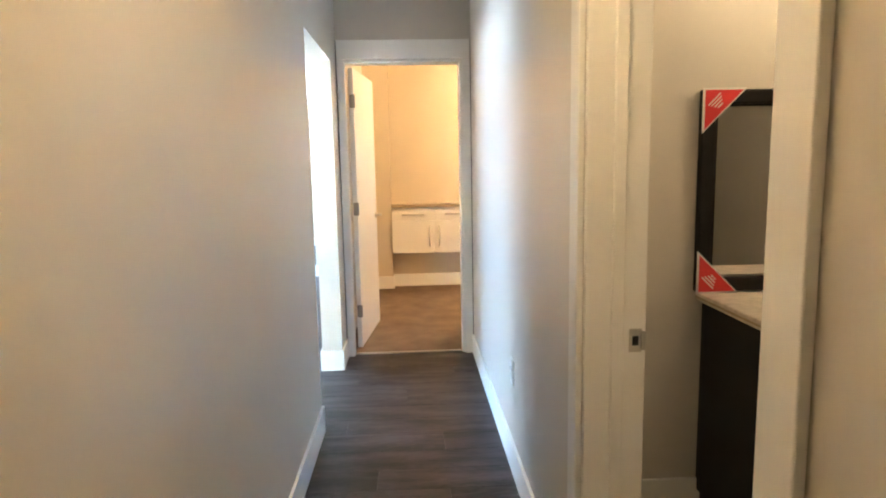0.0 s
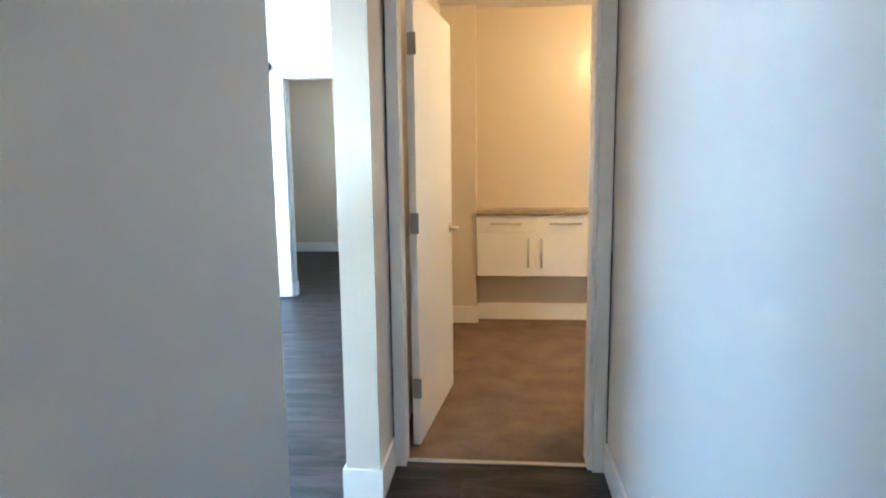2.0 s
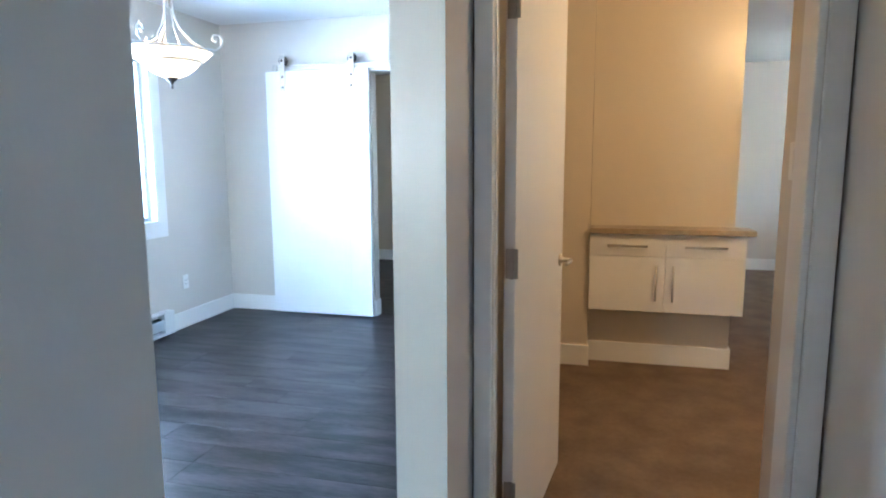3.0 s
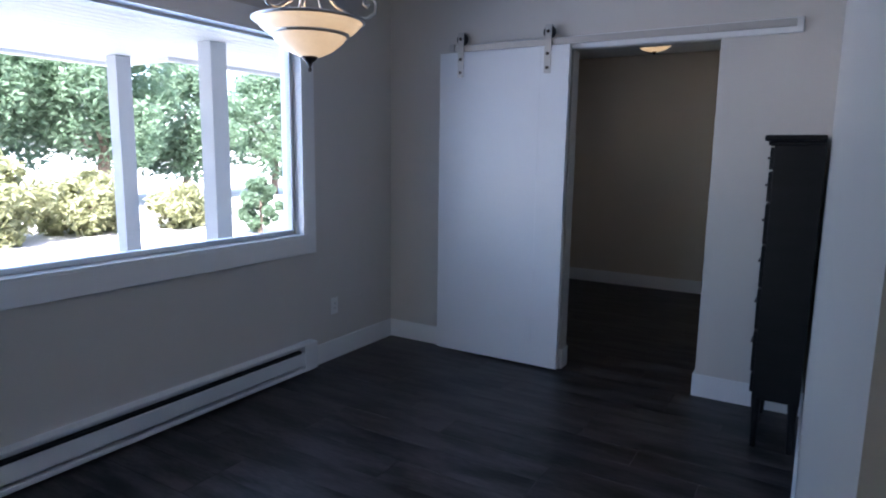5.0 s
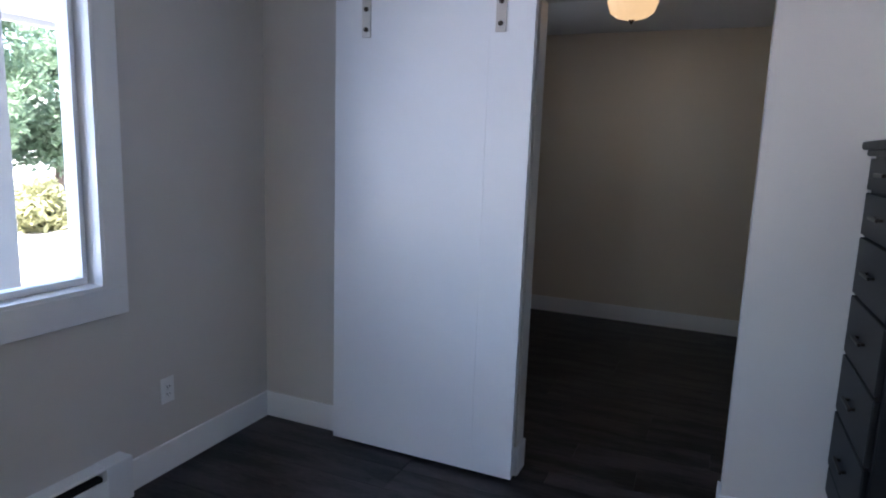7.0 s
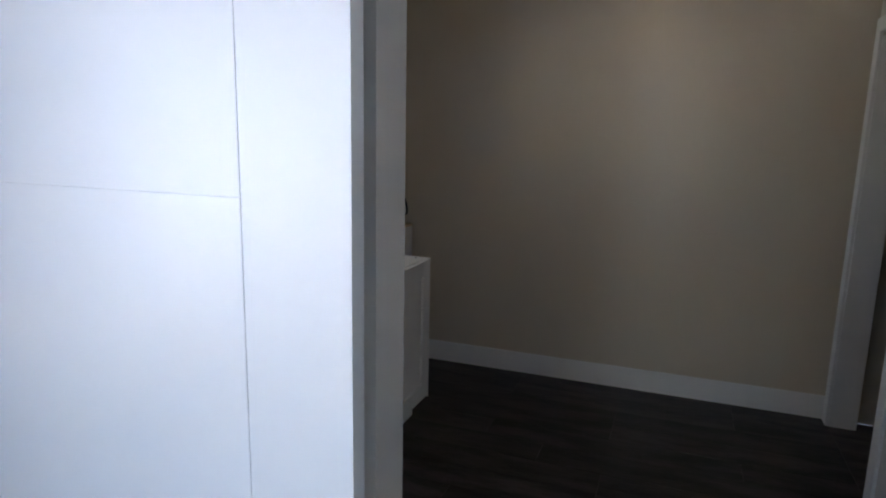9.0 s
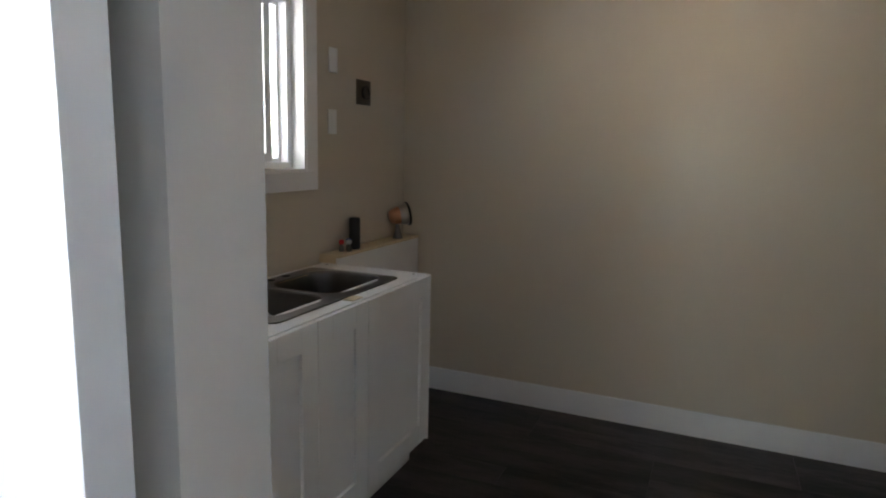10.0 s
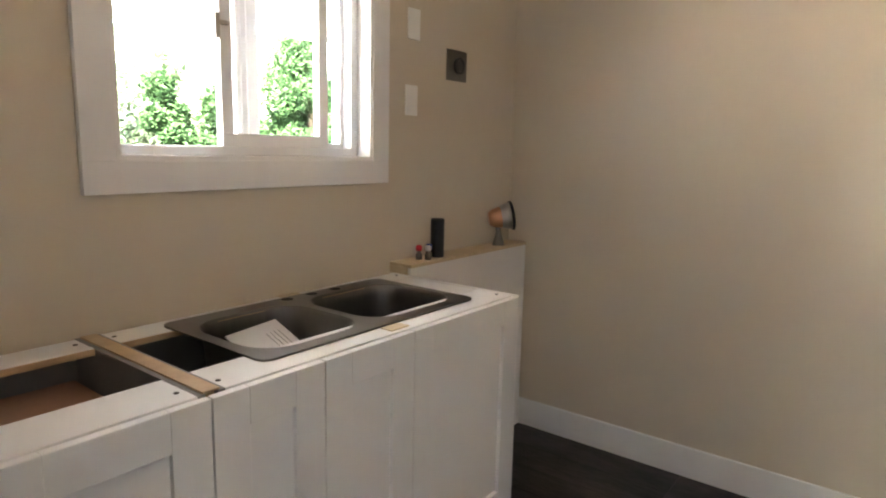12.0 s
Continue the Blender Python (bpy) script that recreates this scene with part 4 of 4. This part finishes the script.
post(-5.95, 6.69, 0.07)
post(-4.60, 6.586, 0.073)
post(-5.45, 11.12, 0.10)
structure("ground", boxes((-400, 400, -400, 400, -0.32, -0.22)), M_GROUND, "pale sunlit gravel and dry lawn", "ground")
structure("wall_outside", boxes((WX - 0.24, WX - 0.165, -1.9, WY0 - 0.1, -0.25, 2.6), (WX - 0.24, WX - 0.165, WY1 + 0.1, 7.3, -0.25, 2.6), (WX - 0.24, WX - 0.165, WY0 - 0.1, WY1 + 0.1, -0.25, WZ0 - 0.06), (WX - 0.24, WX - 0.165, WY0 - 0.1, WY1 + 0.1, WZ1 + 0.06, 2.6)), M_SIDING, "white outside siding", "wall")


def leaf_mesh(name, centres, count, size, rnd, squash=1.0):
    """Leaves as small bent quads scattered in uneven clumps."""
    vs, fs = [], []
    for cx, cy, cz, r in centres:
        for _ in range(count):
            d = Vector((rnd.gauss(0, 1), rnd.gauss(0, 1), rnd.gauss(0, 1) * squash)).normalized() * r * rnd.uniform(0.55, 1.08)
            c = Vector((cx, cy, cz)) + d
            if c.z < -0.2:
                continue
            e = Euler((rnd.uniform(-1.2, 1.2), rnd.uniform(-1.2, 1.2), rnd.uniform(0, 6.28))).to_matrix()
            s = size * rnd.uniform(0.6, 1.4)
            b = len(vs)
            for p in ((0, -1, 0), (0.45, 0, 0.12), (0, 1.1, -0.1), (-0.45, 0, 0.12)):
                vs.append(c + e @ (Vector(p) * s))
            fs.append((b, b + 1, b + 2, b + 3))
    me = bpy.data.meshes.new(name)
    me.from_pydata(vs, [], fs)
    return me


def plant(name, label, cat, x, y, h, w, material, seed, leaves, size, trunk=True, cone=False):
    rnd = random.Random(seed)
    ob = empty(name, label, cat, m=pose(x, y, -0.22))
    cs = []
    n = int(16 + 10 * h)
    for i in range(n):
        f = rnd.random()
        z = h * (0.12 + 0.85 * f) if not trunk else h * (0.25 + 0.72 * f)
        ww = w * ((1.0 - f ** 2.2) if cone else math.sin(math.pi * (0.15 + 0.8 * f))) * rnd.uniform(0.35, 0.95)
        a = rnd.uniform(0, 6.28)
        cs.append((ww * math.cos(a), ww * math.sin(a), z, w * rnd.uniform(0.18, 0.34)))
    me = leaf_mesh("crown", cs, leaves, size, rnd)
    me.materials.append(material)
    cr = new("crown", me)
    cr.parent = ob
    th = h * (0.85 if cone else 0.7)
    part("trunk", tube([(0, 0, 0), (0.03 * h, 0.01 * h, th * 0.4), (0.0, 0.03 * h, th)], [0.03 * h + 0.02, 0.02 * h + 0.01, 0.01], 8), M_BARK, ob)
    for i in range(0 if cone else 5):
        a = rnd.uniform(0, 6.28)
        z = th * rnd.uniform(0.3, 0.8)
        part("limb", tube([(0.02 * h, 0.01 * h, z), (0.3 * w * math.cos(a), 0.3 * w * math.sin(a), z + 0.12 * h), (0.6 * w * math.cos(a), 0.6 * w * math.sin(a), z + 0.2 * h)], [0.012 * h, 0.008 * h, 0.003 * h], 6), M_BARK, ob)
    return ob


for i, (x, y, h, w) in enumerate(((-17, 7.5, 6.5, 2.4), (-18.5, 10.5, 7.5, 2.6), (-17.5, 13.2, 6.0, 2.3), (-19, 5.0, 7.0, 2.5), (-18.5, 16.6, 4.2, 2.2), (-18.0, 20.0, 4.4, 2.4), (-21, 8.8, 5.5, 2.6), (-21.5, 12.0, 5.0, 2.6))):
    plant("tree", "leafy green garden tree behind the hedge", "tree", x, y, h, w, M_LEAF1, 10 + i, 190, 0.10)
for i, (x, y, h, w) in enumerate(((-12.2, 8.2, 1.3, 1.0), (-12.5, 10.0, 1.0, 1.0), (-12.0, 11.8, 0.8, 0.8), (-12.6, 6.4, 1.4, 1.0), (-12.4, 4.6, 1.3, 1.0))):
    plant("hedge_bush", "yellow-green flowering hedge bush", "bush", x, y, h, w, M_LEAF2, 30 + i, 170, 0.075, trunk=False)
plant("round_shrub", "rounded bright green shrub on the pale ground", "shrub", -10.0, 11.95, 1.05, 0.42, M_LEAF1, 50, 170, 0.05, trunk=False)
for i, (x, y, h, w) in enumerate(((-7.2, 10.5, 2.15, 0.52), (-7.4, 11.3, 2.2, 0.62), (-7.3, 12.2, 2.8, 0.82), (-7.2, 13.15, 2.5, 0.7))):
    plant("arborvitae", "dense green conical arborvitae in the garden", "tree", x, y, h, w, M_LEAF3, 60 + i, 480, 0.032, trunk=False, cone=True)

# ---- plank floor ----
fl = structure("floor", boxes((HLO - 0.01, HRO - 0.06, -1.82, 3.945, -0.12, -0.003), (WX, HLO - 0.01, -1.6, BY1, -0.12, -0.003), (HLO - 0.01, HLX, 3.945, BY1, -0.12, -0.003), (KX, 0.5, BY1, KFAR, -0.12, -0.003)), M_GAP, "dark grey-brown wood-look vinyl plank floor", "floor")
rp_ = random.Random(4)
PW, PL, JT = 0.178, 1.22, 0.0006
meshes = {}


def plank(x0, x1, y0, y1):
    key = (round(x1 - x0, 3), round(y1 - y0, 3))
    if key not in meshes:
        w, d = key
        bmx = bmesh.new()
        b = 0.0008
        lo = [bmx.verts.new(p) for p in ((JT, JT, -0.004), (w - JT, JT, -0.004), (w - JT, d - JT, -0.004), (JT, d - JT, -0.004))]
        mi_ = [bmx.verts.new(p) for p in ((JT, JT, -b), (w - JT, JT, -b), (w - JT, d - JT, -b), (JT, d - JT, -b))]
        hi = [bmx.verts.new(p) for p in ((JT + b, JT + b, 0), (w - JT - b, JT + b, 0), (w - JT - b, d - JT - b, 0), (JT + b, d - JT - b, 0))]
        for i in range(4):
            j = (i + 1) % 4
            bmx.faces.new((lo[i], lo[j], mi_[j], mi_[i]))
            bmx.faces.new((mi_[i], mi_[j], hi[j], hi[i]))
        bmx.faces.new(hi)
        me = bpy.data.meshes.new("plank")
        bmx.to_mesh(me)
        bmx.free()
        me.materials.append(M_PLANK)
        meshes[key] = me
    ob = new("plank", meshes[key])
    ob.location = (x0, y0, 0)
    ob.parent = fl


def lay(x0, x1, y0, y1):
    y, row = y0, 0
    while y < y1 - 0.002:
        ye = min(y + PW, y1)
        x = x0
        nxt = x0 + PL * (0.25 + 0.25 * ((row * 3 + rp_.randrange(2)) % 4))
        while x < x1 - 0.002:
            xe = min(nxt, x1)
            if x1 - xe < 0.05:
                xe = x1
            plank(round(x, 3), round(xe, 3), round(y, 3), round(ye, 3))
            x, nxt = xe, xe + PL
        y, row = ye, row + 1


lay(HLX, HRX + 0.06, -1.7, 2.6)
lay(WX, HRX + 0.0, 2.6, 3.61)
lay(HLX, HRX, 3.61, 3.94)
lay(WX, HLO, -1.5, 2.6)
lay(WX, HLO, 3.61, BY1)
lay(KX, KR, BY1, KFAR)
lay(KR, 0.5, 9.05, KFAR)
